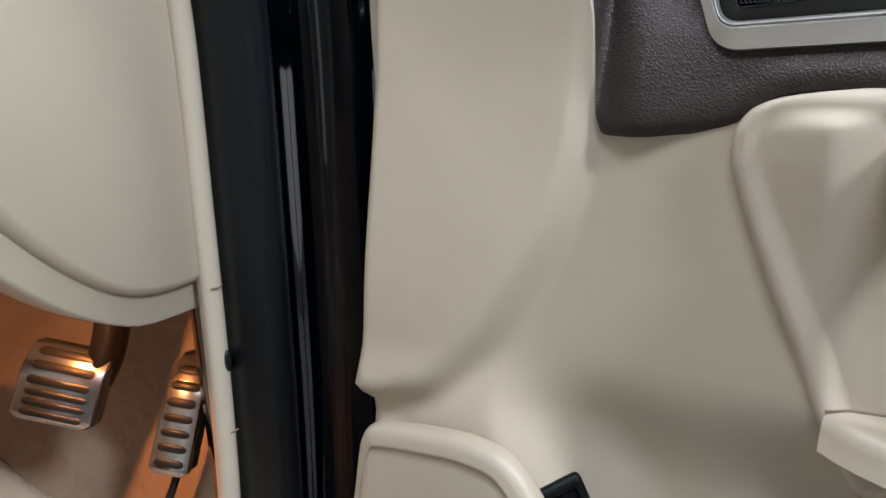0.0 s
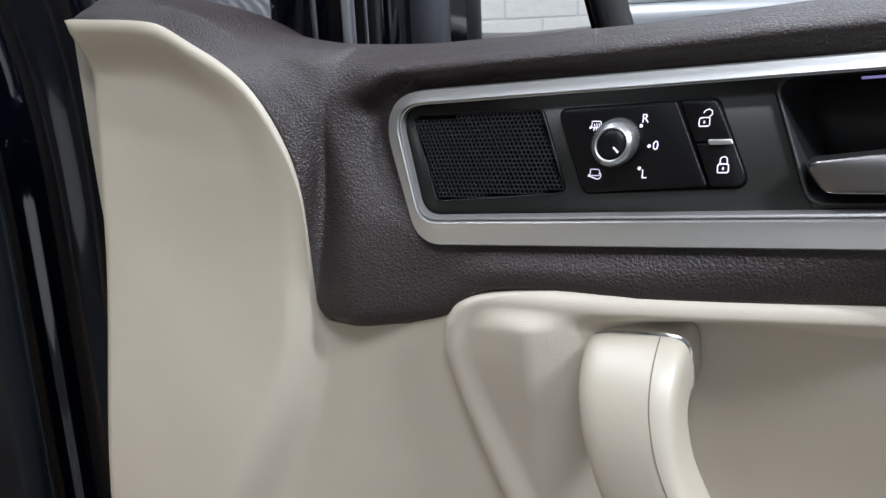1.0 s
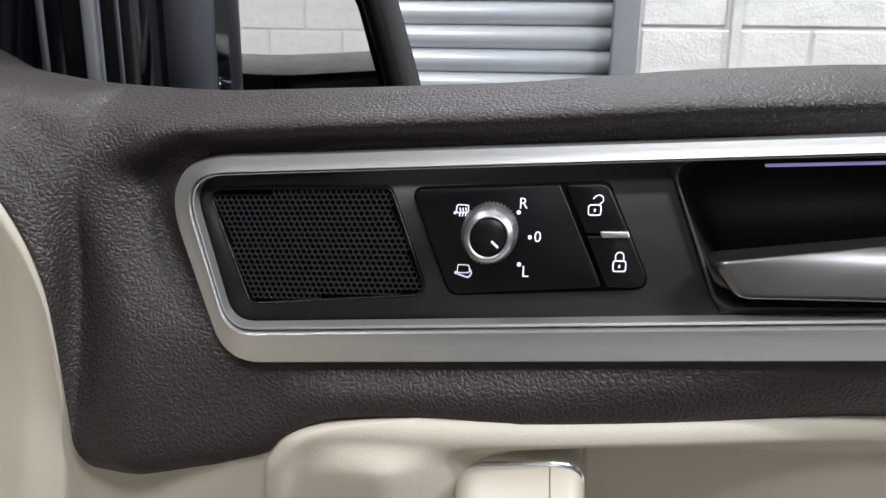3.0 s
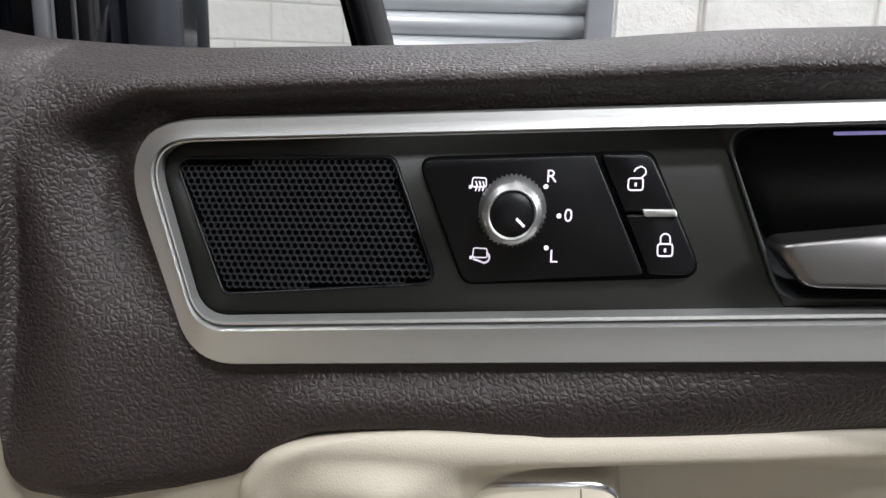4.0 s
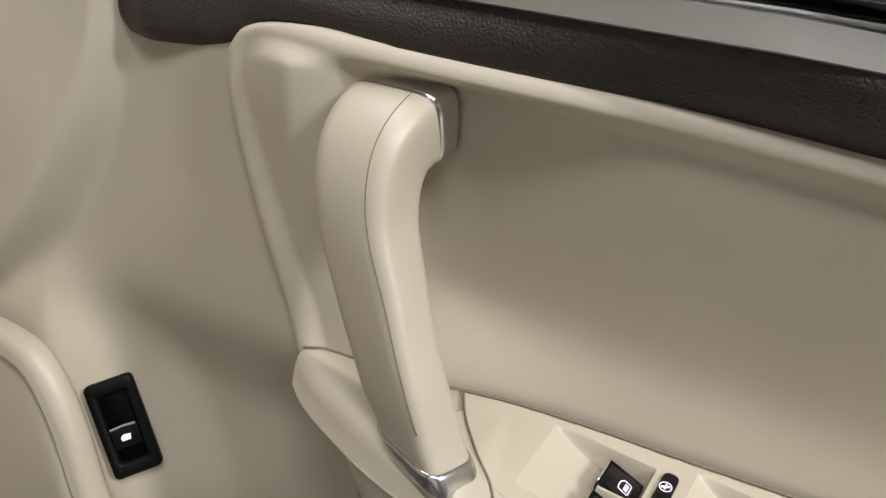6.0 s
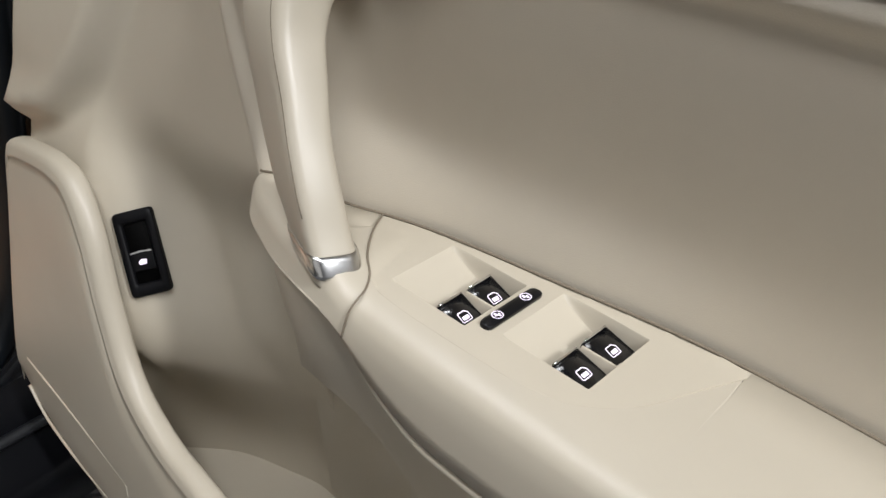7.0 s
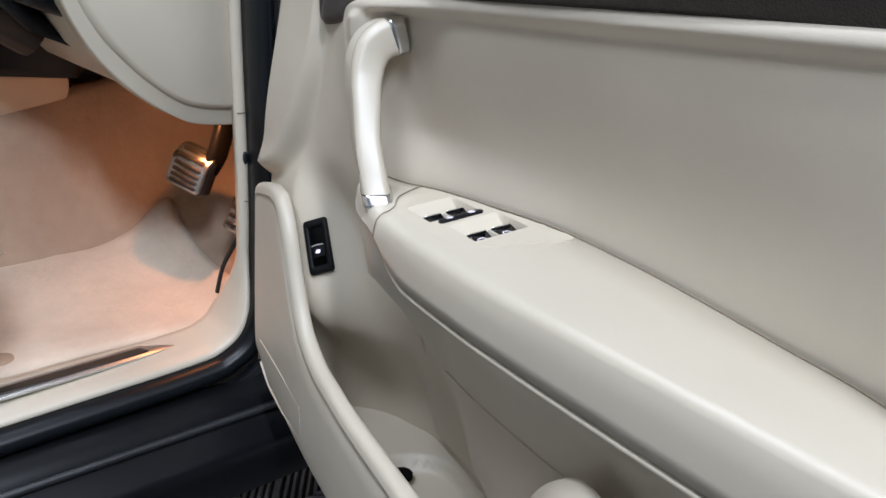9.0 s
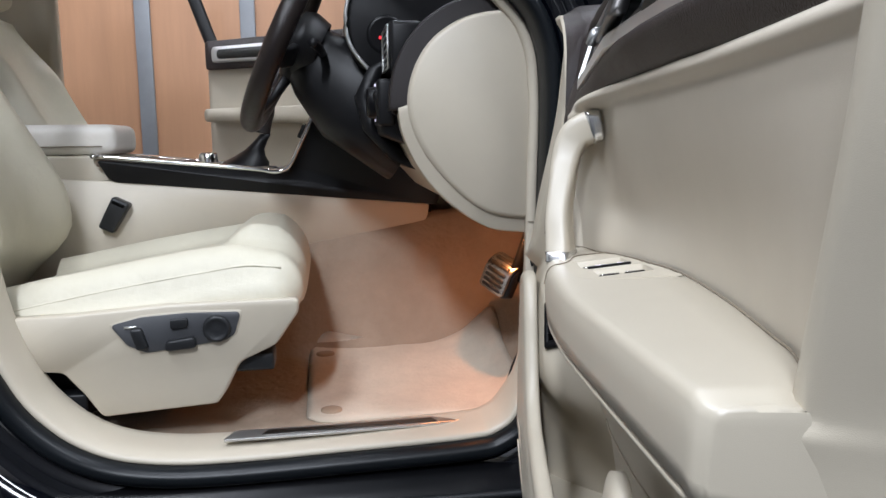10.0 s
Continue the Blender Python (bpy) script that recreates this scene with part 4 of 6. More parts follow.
part("moulded_line", lean(tube(on_face([(-0.198, 0.5165), (-0.15, 0.5155), (-0.098, 0.5140), (-0.05, 0.512), (-0.008, 0.510)]), 0.0012, 8)), M_cream_soft, pocket, "moulded ridge over the lower slot")
part("moulded_line", lean(tube(on_face([(-0.205, 0.480), (-0.180, 0.4600), (-0.15, 0.4545), (-0.111, 0.4525), (-0.07, 0.455), (-0.033, 0.4600), (-0.012, 0.474), (-0.006, 0.492), (-0.007, 0.510)]), 0.0015, 8)), M_cream_soft, pocket, "moulded ridge under the lower slot")

# floor of the pocket with a round bottle recess
BX, BY, BR = 0.142, -0.006, 0.058


def pocket_floor():
    rows = []
    for x in span(-0.13, 0.60, 110):
        row = []
        for y in span(-0.070, 0.064, 40):
            d = math.hypot(x - BX, y - BY)
            row.append((x, y, 0.472 - 0.016 * sstep(BR + 0.004, BR - 0.004, d)))
        rows.append(row)
    return sheet(rows, thick=(0, 0, -0.006))


part("pocket_floor", lean(pocket_floor()), M_cream, pocket, "cream pocket floor with a round bottle recess")
part("pocket_back", lean(sheet([[(x, floor_edge(x) - 0.012 * sstep(0.5, 0.74, z), z) for x in span(0.085, 0.62, 20)] for z in (0.45, 0.52, 0.60, 0.68, 0.74)])), M_cream, pocket)
# small near-black disc on the pocket floor
part("black_disc", lean(lathe([(0.013, 0.0), (0.013, 0.004), (0.010, 0.005)], lambda a, b, w: Vector((0.106 + a, -0.002 + b, 0.462 + w)), 24)), M_void, pocket, "small flat black disc")


def arch():
    rows = []
    for u in span(0, 1, 19):
        x = lerp(0.395, 0.535, u)
        h = 0.585 + 0.108 * math.sin(math.pi * u) ** 0.55
        rows.append([(x, -0.046 - 0.02 * (1 - v), lerp(0.47, h, v)) for v in span(0, 1, 8)])
    return sheet(rows, thick=(0, 0.008, 0))


part("pocket_divider", lean(arch()), M_cream, pocket, "arched cream divider")

part("moulded_line", lean(tube([(x, max(arm_wall(x, 0.655), -0.08) - 0.0004, 0.655) for x in span(0.235, 0.625, 30)], 0.0012, 6)), M_cream_soft, DOOR, "fine moulded line below the armrest")


# ---- more materials ----
M_leather = mat("cream_seat_leather", (0.64, 0.60, 0.48), 0.36, vary=0.12, vscale=6, bump=0.22, bscale=520, kind="leather", bump2=0.10, b2scale=25, rvary=0.06)
# copy of the seat leather, paler for the light falling on the lid
M_lit_leather = mat("lit_seat_leather", (0.72, 0.69, 0.64), 0.36, vary=0.10, vscale=6, bump=0.18, bscale=520, kind="leather", bump2=0.12, b2scale=25)
M_carpet = mat("beige_carpet", (0.37, 0.295, 0.225), 0.95, vary=0.30, vscale=7, bump=0.8, bscale=700, spec=0.1, bump2=0.3, b2scale=60)
M_mat = mat("beige_mat_pile", (0.60, 0.52, 0.42), 0.95, vary=0.25, vscale=9, bump=0.8, bscale=900, spec=0.1, bump2=0.25, b2scale=90)
M_dark = mat("dark_brown_dash", (0.020, 0.016, 0.016), 0.5, spec=0.35, vary=0.2, bump=0.3, bscale=700, kind="leather")
M_dash_black = mat("black_dash_plastic", (0.006, 0.006, 0.007), 0.42, spec=0.3, vary=0.2, bump=0.1, bscale=1200)
M_wheel = mat("dark_brown_wheel_leather", (0.018, 0.013, 0.012), 0.30, spec=0.4, vary=0.2, bump=0.2, bscale=700, kind="leather")
M_grey = mat("grey_metal", (0.30, 0.31, 0.33), 0.45, 0.3, vary=0.2)
M_walnut = mat("satin_wood_inlay", (0.30, 0.24, 0.20), 0.25, coat=0.6, vary=0.4, vscale=20, stretch=(1, 6, 1))
# one plastic in two tones: dark base as shade, paler ribs as lit
M_floor_tile = mat("shaded_tile_base", (0.010, 0.0105, 0.012), 0.5, vary=0.4, vscale=5, bump=0.2, bscale=400, rvary=0.1)
M_rib = mat("lit_tile_rib", (0.25, 0.25, 0.255), 0.5, vary=0.5, vscale=14, bump=0.2, bscale=400)
M_block = mat("white_painted_block", (0.78, 0.77, 0.74), 0.6, vary=0.10, vscale=3, bump=0.35, bscale=120, bump2=0.2, b2scale=14)
M_joint = mat("white_painted_mortar", (0.74, 0.73, 0.70), 0.7, vary=0.15, bump=0.3, bscale=150)
M_wood = mat("orange_wood_laminate", (0.50, 0.27, 0.15), 0.42, vary=0.18, vscale=5, stretch=(3, 3, 0.25), bump=0.04, bscale=200)
M_shutter = mat("galvanised_slat", (0.62, 0.64, 0.66), 0.38, 0.35, vary=0.12, vscale=4, rvary=0.08)
# ceiling is out of view; its dark grey only cuts bounced light
M_ceiling = mat("dark_unseen_ceiling", (0.13, 0.13, 0.135), 0.8, vary=0.08, vscale=2)
M_glassy = mat("mirror_silver", (0.92, 0.93, 0.92), 0.02, 1.0)


def C(a, b, z):
    return CAR @ Vector((a, b, z))


def cpart(name, bm, material, parent, label="", smooth=True):
    return part(name, to_car(bm), material, parent, label, smooth)


def cthing(name, a, b, z, label, category, group=""):
    return thing(name, C(a, b, z), label, category, group)


def side_place(b0):
    """Plates that face the door: outline in (a, z), w runs outwards (towards the door)."""
    return lambda a, z, w: Vector((a, b0 - w, z))


# ---- the garage ----
# floor beneath and round the tiles, kept dark so little light bounces up
M_floor = mat("dark_floor_base", (0.030, 0.031, 0.033), 0.5, vary=0.4, vscale=3, bump=0.1, bscale=300)
floor = part("floor", box((-4.4, -3.8, -0.12), (3.8, 2.5, -0.004)), M_floor, None, smooth=False)
tagged(floor, "dark charcoal workshop floor", "floor", kind="structure")



# ---- car body round the opening ----
body = cthing("bodyshell", 0.4, 0.0, 0.30, "dark navy car body with an open door", "car")
SEAL = smooth_path([(0.46, 1.42, 0), (0.22, 1.26, 0), (0.085, 1.15, 0), (0.040, 1.085, 0), (0.026, 1.0, 0), (0.028, 0.85, 0), (0.034, 0.65, 0), (0.045, 0.52, 0), (0.066, 0.455, 0), (0.105, 0.423, 0), (0.16, 0.412, 0), (0.35, 0.405, 0), (0.55, 0.400, 0), (0.665, 0.406, 0), (0.75, 0.428, 0), (0.82, 0.475, 0), (0.876, 0.55, 0), (0.92, 0.68, 0), (0.95, 0.95, 0), (0.96, 1.3, 0)], 6)


def opening_band(pairs, pillar=None):
    """A band along the door opening; pairs of (inset into the opening, depth b); pillar: the pairs up the front pillar."""
    rows = []
    n = len(SEAL)
    for k, p in enumerate(SEAL):
        d = (SEAL[min(k + 1, n - 1)] - SEAL[max(k - 1, 0)]).normalized()
        inward = Vector((-d.y, d.x, 0))
        if (Vector((0.45, 0.95, 0)) - p).dot(inward) < 0:
            inward = -inward
        lim = lerp(0.12, 0.040, sstep(0.46, 0.60, p.y)) if p.x < 0.25 else 1.0
        m = sstep(0.45, 0.58, p.y) if p.x < 0.25 and pillar else 0.0
        here = [(lerp(i, j, m), lerp(b, c, m)) for (i, b), (j, c) in zip(pairs, pillar or pairs)]
        rows.append([(p.x + inward.x * i, min(b, lim), p.y + inward.y * i) for i, b in here])
    return sheet(rows)


cpart("door_seal", opening_band([(-0.016, -0.012), (-0.010, -0.022), (0.0, -0.026), (0.010, -0.022), (0.015, -0.010), (0.016, 0.004), (0.010, 0.010), (-0.016, 0.010)],
      [(-0.016, -0.012), (-0.010, -0.022), (-0.002, -0.026), (0.006, -0.022), (0.010, -0.010), (0.012, 0.010), (0.012, 0.034), (-0.016, 0.034)]), M_seal, body, "black rubber door seal")
cpart("opening_trim", opening_band([(0.012, 0.006), (0.020, -0.002), (0.026, 0.006), (0.030, 0.03), (0.034, 0.075), (0.034, 0.090), (0.026, 0.100), (0.0, 0.104)],
      [(0.008, 0.034), (0.012, 0.028), (0.016, 0.026), (0.020, 0.027), (0.024, 0.029), (0.026, 0.032), (0.027, 0.040), (0.0, 0.045)]), M_cream, body, "cream trim round the door opening")
for z in (0.785, 0.655):
    cpart("trim_joint", tube([(0.042, 0.027, z), (0.046, 0.0255, z), (0.050, 0.0255, z), (0.054, 0.028, z)], 0.0008, 6), M_seam, body, "fine joint in the opening trim")
cpart("trim_clip", lathe([(0.006, 0.0), (0.006, 0.0012), (0.003, 0.0014)], lambda u, v, w: Vector((0.0475 + u * 0.6, 0.0262 - w, 0.72 + v * 1.6)), 16), M_rubber, body, "small black trim clip")
cpart("painted_opening", opening_band([(-0.016, 0.006), (-0.030, -0.004), (-0.045, -0.008), (-0.062, -0.004), (-0.075, -0.020), (-0.085, -0.040), (-0.12, -0.055), (-0.17, -0.050), (-0.20, -0.02), (-0.20, 0.06)]), M_navy, body, "glossy navy painted opening")
cpart("sill_panel", sheet([[(a, b, z) for b, z in ((0.02, 0.40), (-0.03, 0.372), (-0.042, 0.355), (-0.050, 0.34), (-0.085, 0.325), (-0.092, 0.30), (-0.080, 0.24), (-0.03, 0.20), (0.1, 0.19))] for a in span(-0.25, 1.6, 12)]), M_sill, body, "black sill cladding")
cpart("sill_rubber", tube([(a, -0.046, 0.350) for a in span(0.0, 1.0, 12)], 0.007, 8), M_rubber, body)
cpart("hinge_pillar", box((-0.30, 0.0, 0.25), (0.012, 0.10, 1.10), 0.012), M_navy, body, "navy hinge pillar")
cpart("front_wing", sheet([[(a, b, z) for a, b in ((-0.14, 0.06), (-0.145, -0.055), (-0.155, -0.075), (-0.25, -0.085), (-0.55, -0.088), (-1.0, -0.05))] for z in span(0.22, 1.05, 12)] + [[(a, b + 0.12, 1.13) for a, b in ((-0.14, 0.06), (-0.145, -0.055), (-0.155, -0.075), (-0.25, -0.085), (-0.55, -0.088), (-1.0, -0.05))]]), M_navy, body, "navy front wing")
# roof stays out of view; added so that it shades the cabin
def roof_z(a, b):
    return 1.56 + 0.13 * sstep(0.36, 0.95, a) - 0.05 * ((b - 0.74) / 0.62) ** 2


cpart("roof", sheet([[(a, b, roof_z(a, b)) for b in span(0.14, 1.34, 14)] for a in span(0.42, 2.3, 16)], thick=(0, 0, 0.05)), mat("pale_headliner", (0.55, 0.52, 0.46), 0.9, vary=0.1), body, "unseen pale roof lining, added to shade the cabin")
cpart("roof_skin", sheet([[(a, b, roof_z(a, b) + 0.056) for b in span(0.10, 1.38, 14)] for a in span(0.40, 2.34, 16)], thick=(0, 0, 0.004)), M_navy, body, "unseen navy roof, added to shade the cabin")
cpart("scuttle", box((-1.0, -0.02, 1.02), (-0.12, 1.45, 1.10), 0.02), M_navy, body)
cpart("far_sill", box((-0.2, 1.40, 0.30), (1.4, 1.52, 0.44), 0.02), M_cream, body)
cpart("far_pillar", sheet([[(lerp(1.20, 1.36, t), 1.42 + 0.03 * math.sin(math.pi * t), z) for t in span(0, 1, 6)] for z in span(0.40, 1.9, 8)], thick=(0, 0.05, 0)), M_cream, body, "cream pillar trim")
plate_b = cpart("tread_plate", slab(rounded([(0.152, 0.055), (0.20, 0.043), (0.40, 0.033), (0.560, 0.030), (0.545, 0.070), (0.40, 0.070), (0.215, 0.079), (0.170, 0.078)], [0.004, 0.02, 0.02, 0.004, 0.01, 0.02, 0.02, 0.014]), lambda a, b, w: Vector((a, b, 0.4395 + w)), 0.004, 0.001), M_alu, body, "brushed metal tread plate")
cpart("tread_inlay", slab(rounded([(0.205, 0.052), (0.40, 0.042), (0.50, 0.040), (0.49, 0.062), (0.40, 0.062), (0.215, 0.070)], 0.003), lambda a, b, w: Vector((a, b, 0.4425 + w)), 0.002), mat("dark_tread_inlay", (0.06, 0.055, 0.05), 0.3, 0.6, vary=0.3), plate_b)

# ---- cabin floor ----
def floor_z(a, b):
    z = 0.425
    z += 0.30 * sstep(0.10, -0.22, a)
    z += 0.03 * sstep(0.25, 0.50, b) + (0.30 - 0.18 * max(0.0, a - 0.13)) * sstep(0.49, 0.578, b)
    z += 0.05 * math.exp(-((a - 0.03) / 0.09) ** 2 - ((b - 0.47) / 0.08) ** 2)
    return z


carpet = part("cabin_carpet", to_car(sheet([[(a, b, floor_z(a, b)) for b in span(0.08, 1.42, 48)] for a in span(-0.32, 1.7, 64)], thick=(0, 0, -0.01))), M_carpet)
tagged(carpet, "beige fitted carpet of the car cabin", "carpet")


def floor_mat():
    rows = []
    for s in span(0, 1, 30):
        row = []
        for t in span(0, 1, 26):
            a, b = lerp(0.43, 0.02, s), lerp(0.125, 0.515 - 0.03 * s, t)
            c = 0.045
            ea, eb = min(s, 1 - s) * 0.41, min(t, 1 - t) * 0.44
            if ea < c and eb < c:
                d = math.hypot(c - ea, c - eb)
                if d > c:
                    k = c / d
                    ea2, eb2 = c - (c - ea) * k, c - (c - eb) * k
                    a += (ea2 - ea) * (-1 if s < 0.5 else 1)
                    b += (eb2 - eb) * (1 if t < 0.5 else -1)
            lift = 0.008 + 0.002 * noise.noise((a * 9, b * 9, 0)) - 0.004 * (1 if min(s, 1 - s, t, 1 - t) < 0.001 else 0)
            row.append((a, b, floor_z(a, b) + lift))
        rows.append(row)
    return sheet(rows, thick=(0, 0, -0.006))


fmat = part("floor_mat", to_car(floor_mat()), M_mat)
tagged(fmat, "beige pile car mat lying in the footwell", "floor mat")
for a, b in ((0.385, 0.17), (0.395, 0.455)):
    cpart("clip", lathe([(0.020, 0.0), (0.019, 0.003), (0.012, 0.004)], lambda u, v, w, a=a, b=b: Vector((a + u, b + v, floor_z(a, b) + 0.0075 + w)), 24), mat("tan_clip", (0.36, 0.27, 0.19), 0.8), fmat, "round tan mat clip")

# ---- pedals ----
def pedal_place(centre, w_dir, up_dir, start, radius):
    """A pad's surface: flat below the start height, above it curling away from the foot."""
    c, w, u = Vector(centre), Vector(w_dir).normalized(), Vector(up_dir).normalized()
    n = w.cross(u)
    n = n if n.x > 0 else -n

    def place(p, q, d):
        if q <= start:
            return c + w * p + u * q + n * d
        t = (q - start) / radius
        return c + w * p + u * (start + (radius + d) * math.sin(t)) + n * ((radius + d) * math.cos(t) - radius)
    return place


def curled(place, p1, q0, q1, d0, d1, steps, taper=0.0):
    """A plate with rounded corners that follows a pedal's surface."""
    rows = []
    for j in range(steps + 1):
        q = lerp(q0, q1, j / steps)
        e = min(q - q0, q1 - q)
        r = min(0.006, (q1 - q0) / 2)
        half = p1 * (1 + taper * (q1 - q) / (q1 - q0)) - (r - math.sqrt(max(0.0, r * r - (r - e) ** 2)) if e < r else 0.0)
        lo, hi = d0, d1 - 0.0012
        row = [place(-half, q, lo), place(-half, q, hi), place(-half + 0.0012, q, d1), place(half - 0.0012, q, d1), place(half, q, hi), place(half, q, lo)]
        rows.append(row)
    bm = sheet(rows, close_u=True)
    bm.verts.ensure_lookup_table()
    bm.faces.new([bm.verts[j] for j in range(6)][::-1])
    bm.faces.new([bm.verts[steps * 6 + j] for j in range(6)])
    return bm


brake = cthing("brake_pedal", 0.03, 0.28, 0.64, "ribbed metal brake pedal on a black arm", "pedal")
pp = pedal_place((0.0615, 0.217, 0.663), (0.0290, 0.0620, 0.0188), (-0.0200, -0.0130, 0.058), 0.004, 0.028)
cpart("pad", curled(pp, 0.0365, -0.033, 0.040, 0.0, 0.0085, 16), M_pedal, brake, "brushed metal pad with a curled top")
cpart("rubber_edge", curled(pp, 0.0385, -0.035, 0.040, -0.018, 0.001, 14), M_rubber, brake, "black pedal body")
for q in (-0.0255, -0.0155, -0.0055, 0.0055, 0.0165, 0.0275):
    cpart("rib", curled(pp, 0.0285, q - 0.0030, q + 0.0030, 0.0075, 0.0098, 6), M_rubber, brake)
cpart("arm", swept(smooth_path([(0.038, 0.200, 0.662), (0.022, 0.193, 0.69), (0.005, 0.190, 0.74), (-0.03, 0.190, 0.83), (-0.08, 0.190, 0.93)]), 0.026, 0.032, side=(0, 1, 0)), M_gloss, brake, "black arm")
gas = cthing("accelerator_pedal", 0.0, 0.14, 0.52, "ribbed metal accelerator pedal", "pedal")
pg = pedal_place((0.008, 0.127, 0.622), (0.009, 0.031, 0.004), (-0.048, 0.0, 0.092), 0.010, 0.055)
cpart("pad", curled(pg, 0.0180, -0.053, 0.066, 0.0, 0.009, 24, 0.10), M_pedal, gas, "metal pad with a curled top")
cpart("pedal_body", curled(pg, 0.0195, -0.050, 0.066, -0.013, 0.001, 18), M_rubber, gas, "black pedal body")
for q in span(-0.042, 0.042, 7):
    cpart("rib", curled(pg, 0.0145, q - 0.0036, q + 0.0036, 0.008, 0.0102, 6), M_rubber, gas)
cpart("arm", swept(smooth_path([(0.002, 0.128, 0.600), (0.026, 0.130, 0.560), (0.050, 0.138, 0.515), (0.062, 0.143, 0.470)]), 0.007, 0.006, side=(0, 1, 0)), M_rubber, gas, "black stalk")
fl = area_lamp("footwell_lamp", C(0.076, 0.150, 0.760), C(0.05, 0.30, 0.45), 0.009, 0.009, 0.72, (1.0, 0.32, 0.08))

# ---- dashboard ----
dash = cthing("dashboard", 0.1, 0.5, 0.80, "dark brown dashboard with cream lower panels", "dashboard")
def flat(points):
    return [Vector((p[0], p[1])) for p in points]


def curve2(points, steps=4):
    return flat(smooth_path([(p[0], p[1], 0) for p in points], steps))


CAP = curve2([(0.050, 1.1225), (0.10, 1.125), (0.155, 1.1135), (0.203, 1.084), (0.234, 1.041), (0.248, 0.990), (0.243, 0.945), (0.223, 0.900), (0.196, 0.864), (0.165, 0.832), (0.130, 0.806), (0.100, 0.7945), (0.070, 0.790), (0.046, 0.789)]) + flat([(0.044, 0.83), (0.043, 0.95), (0.045, 1.08)])
cap = cpart("end_cap", slab(CAP, side_place(0.067), 0.030, 0.010), M_cream, dash, "smooth cream end cap")
BAND = curve2([(0.263, 0.972), (0.258, 0.935), (0.237, 0.885), (0.208, 0.843), (0.172, 0.809), (0.135, 0.784), (0.100, 0.770), (0.040, 0.764)]) + flat([(0.040, 0.985), (0.225, 0.985)])
cpart("end_band", slab(BAND, side_place(0.077), 0.030, 0.004), M_cream, dash, "cream surround of the end cap")
CHEEK = curve2([(0.034, 1.10), (0.045, 1.148), (0.10, 1.153), (0.165, 1.142), (0.222, 1.108), (0.260, 1.055), (0.275, 1.005), (0.277, 0.968)]) + flat([(0.034, 0.968)])
cpart("end_cheek", slab(CHEEK, side_place(0.078), 0.028, 0.006), M_dark, dash, "dark brown cheek of the dash")


def extrude_profile(profile, b0, b1, n=2):
    return sheet([[(a, b, z) for a, z in profile] for b in span(b0, b1, n)])


cpart("upper_dash", extrude_profile([(-0.5, 1.08), (-0.30, 1.13), (0.05, 1.145), (0.16, 1.125), (0.225, 1.08), (0.255, 1.02), (0.27, 0.965), (0.24, 0.95), (-0.1, 0.93)], 0.066, 1.36, 14), M_dark, dash, "dark brown upper dash")
cpart("knee_panel", extrude_profile([(0.262, 0.968), (0.252, 0.93), (0.225, 0.875), (0.18, 0.825), (0.13, 0.797), (0.04, 0.778), (-0.20, 0.80)], 0.086, 0.56, 10), M_cream, dash, "cream knee panel")
cpart("black_knee", slab(rounded([(0.30, 1.00), (0.285, 0.93), (0.235, 0.91), (0.20, 0.95), (0.22, 1.05)], 0.01), side_place(0.22), 0.11, 0.01), M_dash_black, dash, "black switch pod")
cpart("column_panel", sheet([[(a, b, z) for a, z in ((0.20, 1.10), (0.30, 1.05), (0.325, 1.0), (0.31, 0.94), (0.26, 0.885), (0.18, 0.85), (0.10, 0.84))] for b in span(0.215, 0.56, 8)], thick=(-0.03, 0, 0)), M_dash_black, dash, "black panel under the steering column")
vent = cpart("air_vent", box((0.215, 0.092, 1.032), (0.272, 0.218, 1.116), 0.010), M_dash_black, dash, "black side air vent with silver slats")
cpart("vent_edge", tube([(0.2735, b, z) for b, z in ((0.098, 1.040), (0.212, 1.040), (0.212, 1.108), (0.098, 1.108))], 0.0022, 6, closed=True, up=(1, 0, 0)), M_alu, vent, "thin silver edge")
for z in span(1.050, 1.098, 5):
    cpart("slat", slab(rounded([(0.102, -0.0025), (0.208, -0.0025), (0.208, 0.0015), (0.102, 0.0015)], 0.001), lambda b, d, w, z=z: Vector((0.262 + w, b, z + d)), 0.011, 0.0005), M_alu, vent, "thin silver slat")
lsw = cpart("light_switch", box((0.262, 0.10, 0.945), (0.292, 0.205, 1.022), 0.006), M_dash_black, dash, "black light switch panel with white symbols")
cpart("dial", lathe([(0.027, 0.0), (0.026, 0.012), (0.022, 0.016)], lambda u, v, w: Vector((0.292 + w, 0.153 + u, 0.985 + v)), 28), M_gloss, lsw)
for db, dz in ((-0.018, 0.028), (-0.006, 0.030), (0.006, 0.030), (0.018, 0.026), (-0.028, 0.004), (-0.028, -0.006), (0.0, -0.030), (0.012, -0.030)):
    cpart("symbol", box((0.2925, 0.153 + db - 0.003, 0.985 + dz - 0.002), (0.2935, 0.153 + db + 0.003, 0.985 + dz + 0.002)), M_white, lsw, smooth=False)
HOOD = [(0.18, 1.03), (0.295, 1.045), (0.332, 1.095), (0.335, 1.16), (0.300, 1.222), (0.20, 1.252), (0.05, 1.24), (-0.10, 1.15)]
cluster = cpart("instrument_hood", slab(curve2(HOOD, 3), lambda a, z, w: Vector((a, 0.50 - w, z)), 0.265, 0.010), M_dash_black, dash, "black instrument hood")
cpart("silver_arc", tube([Vector((p.x, 0.232, p.y)) for p in curve2(HOOD[1:6], 5)], 0.0035, 8), M_alu, cluster, "thin silver arc")
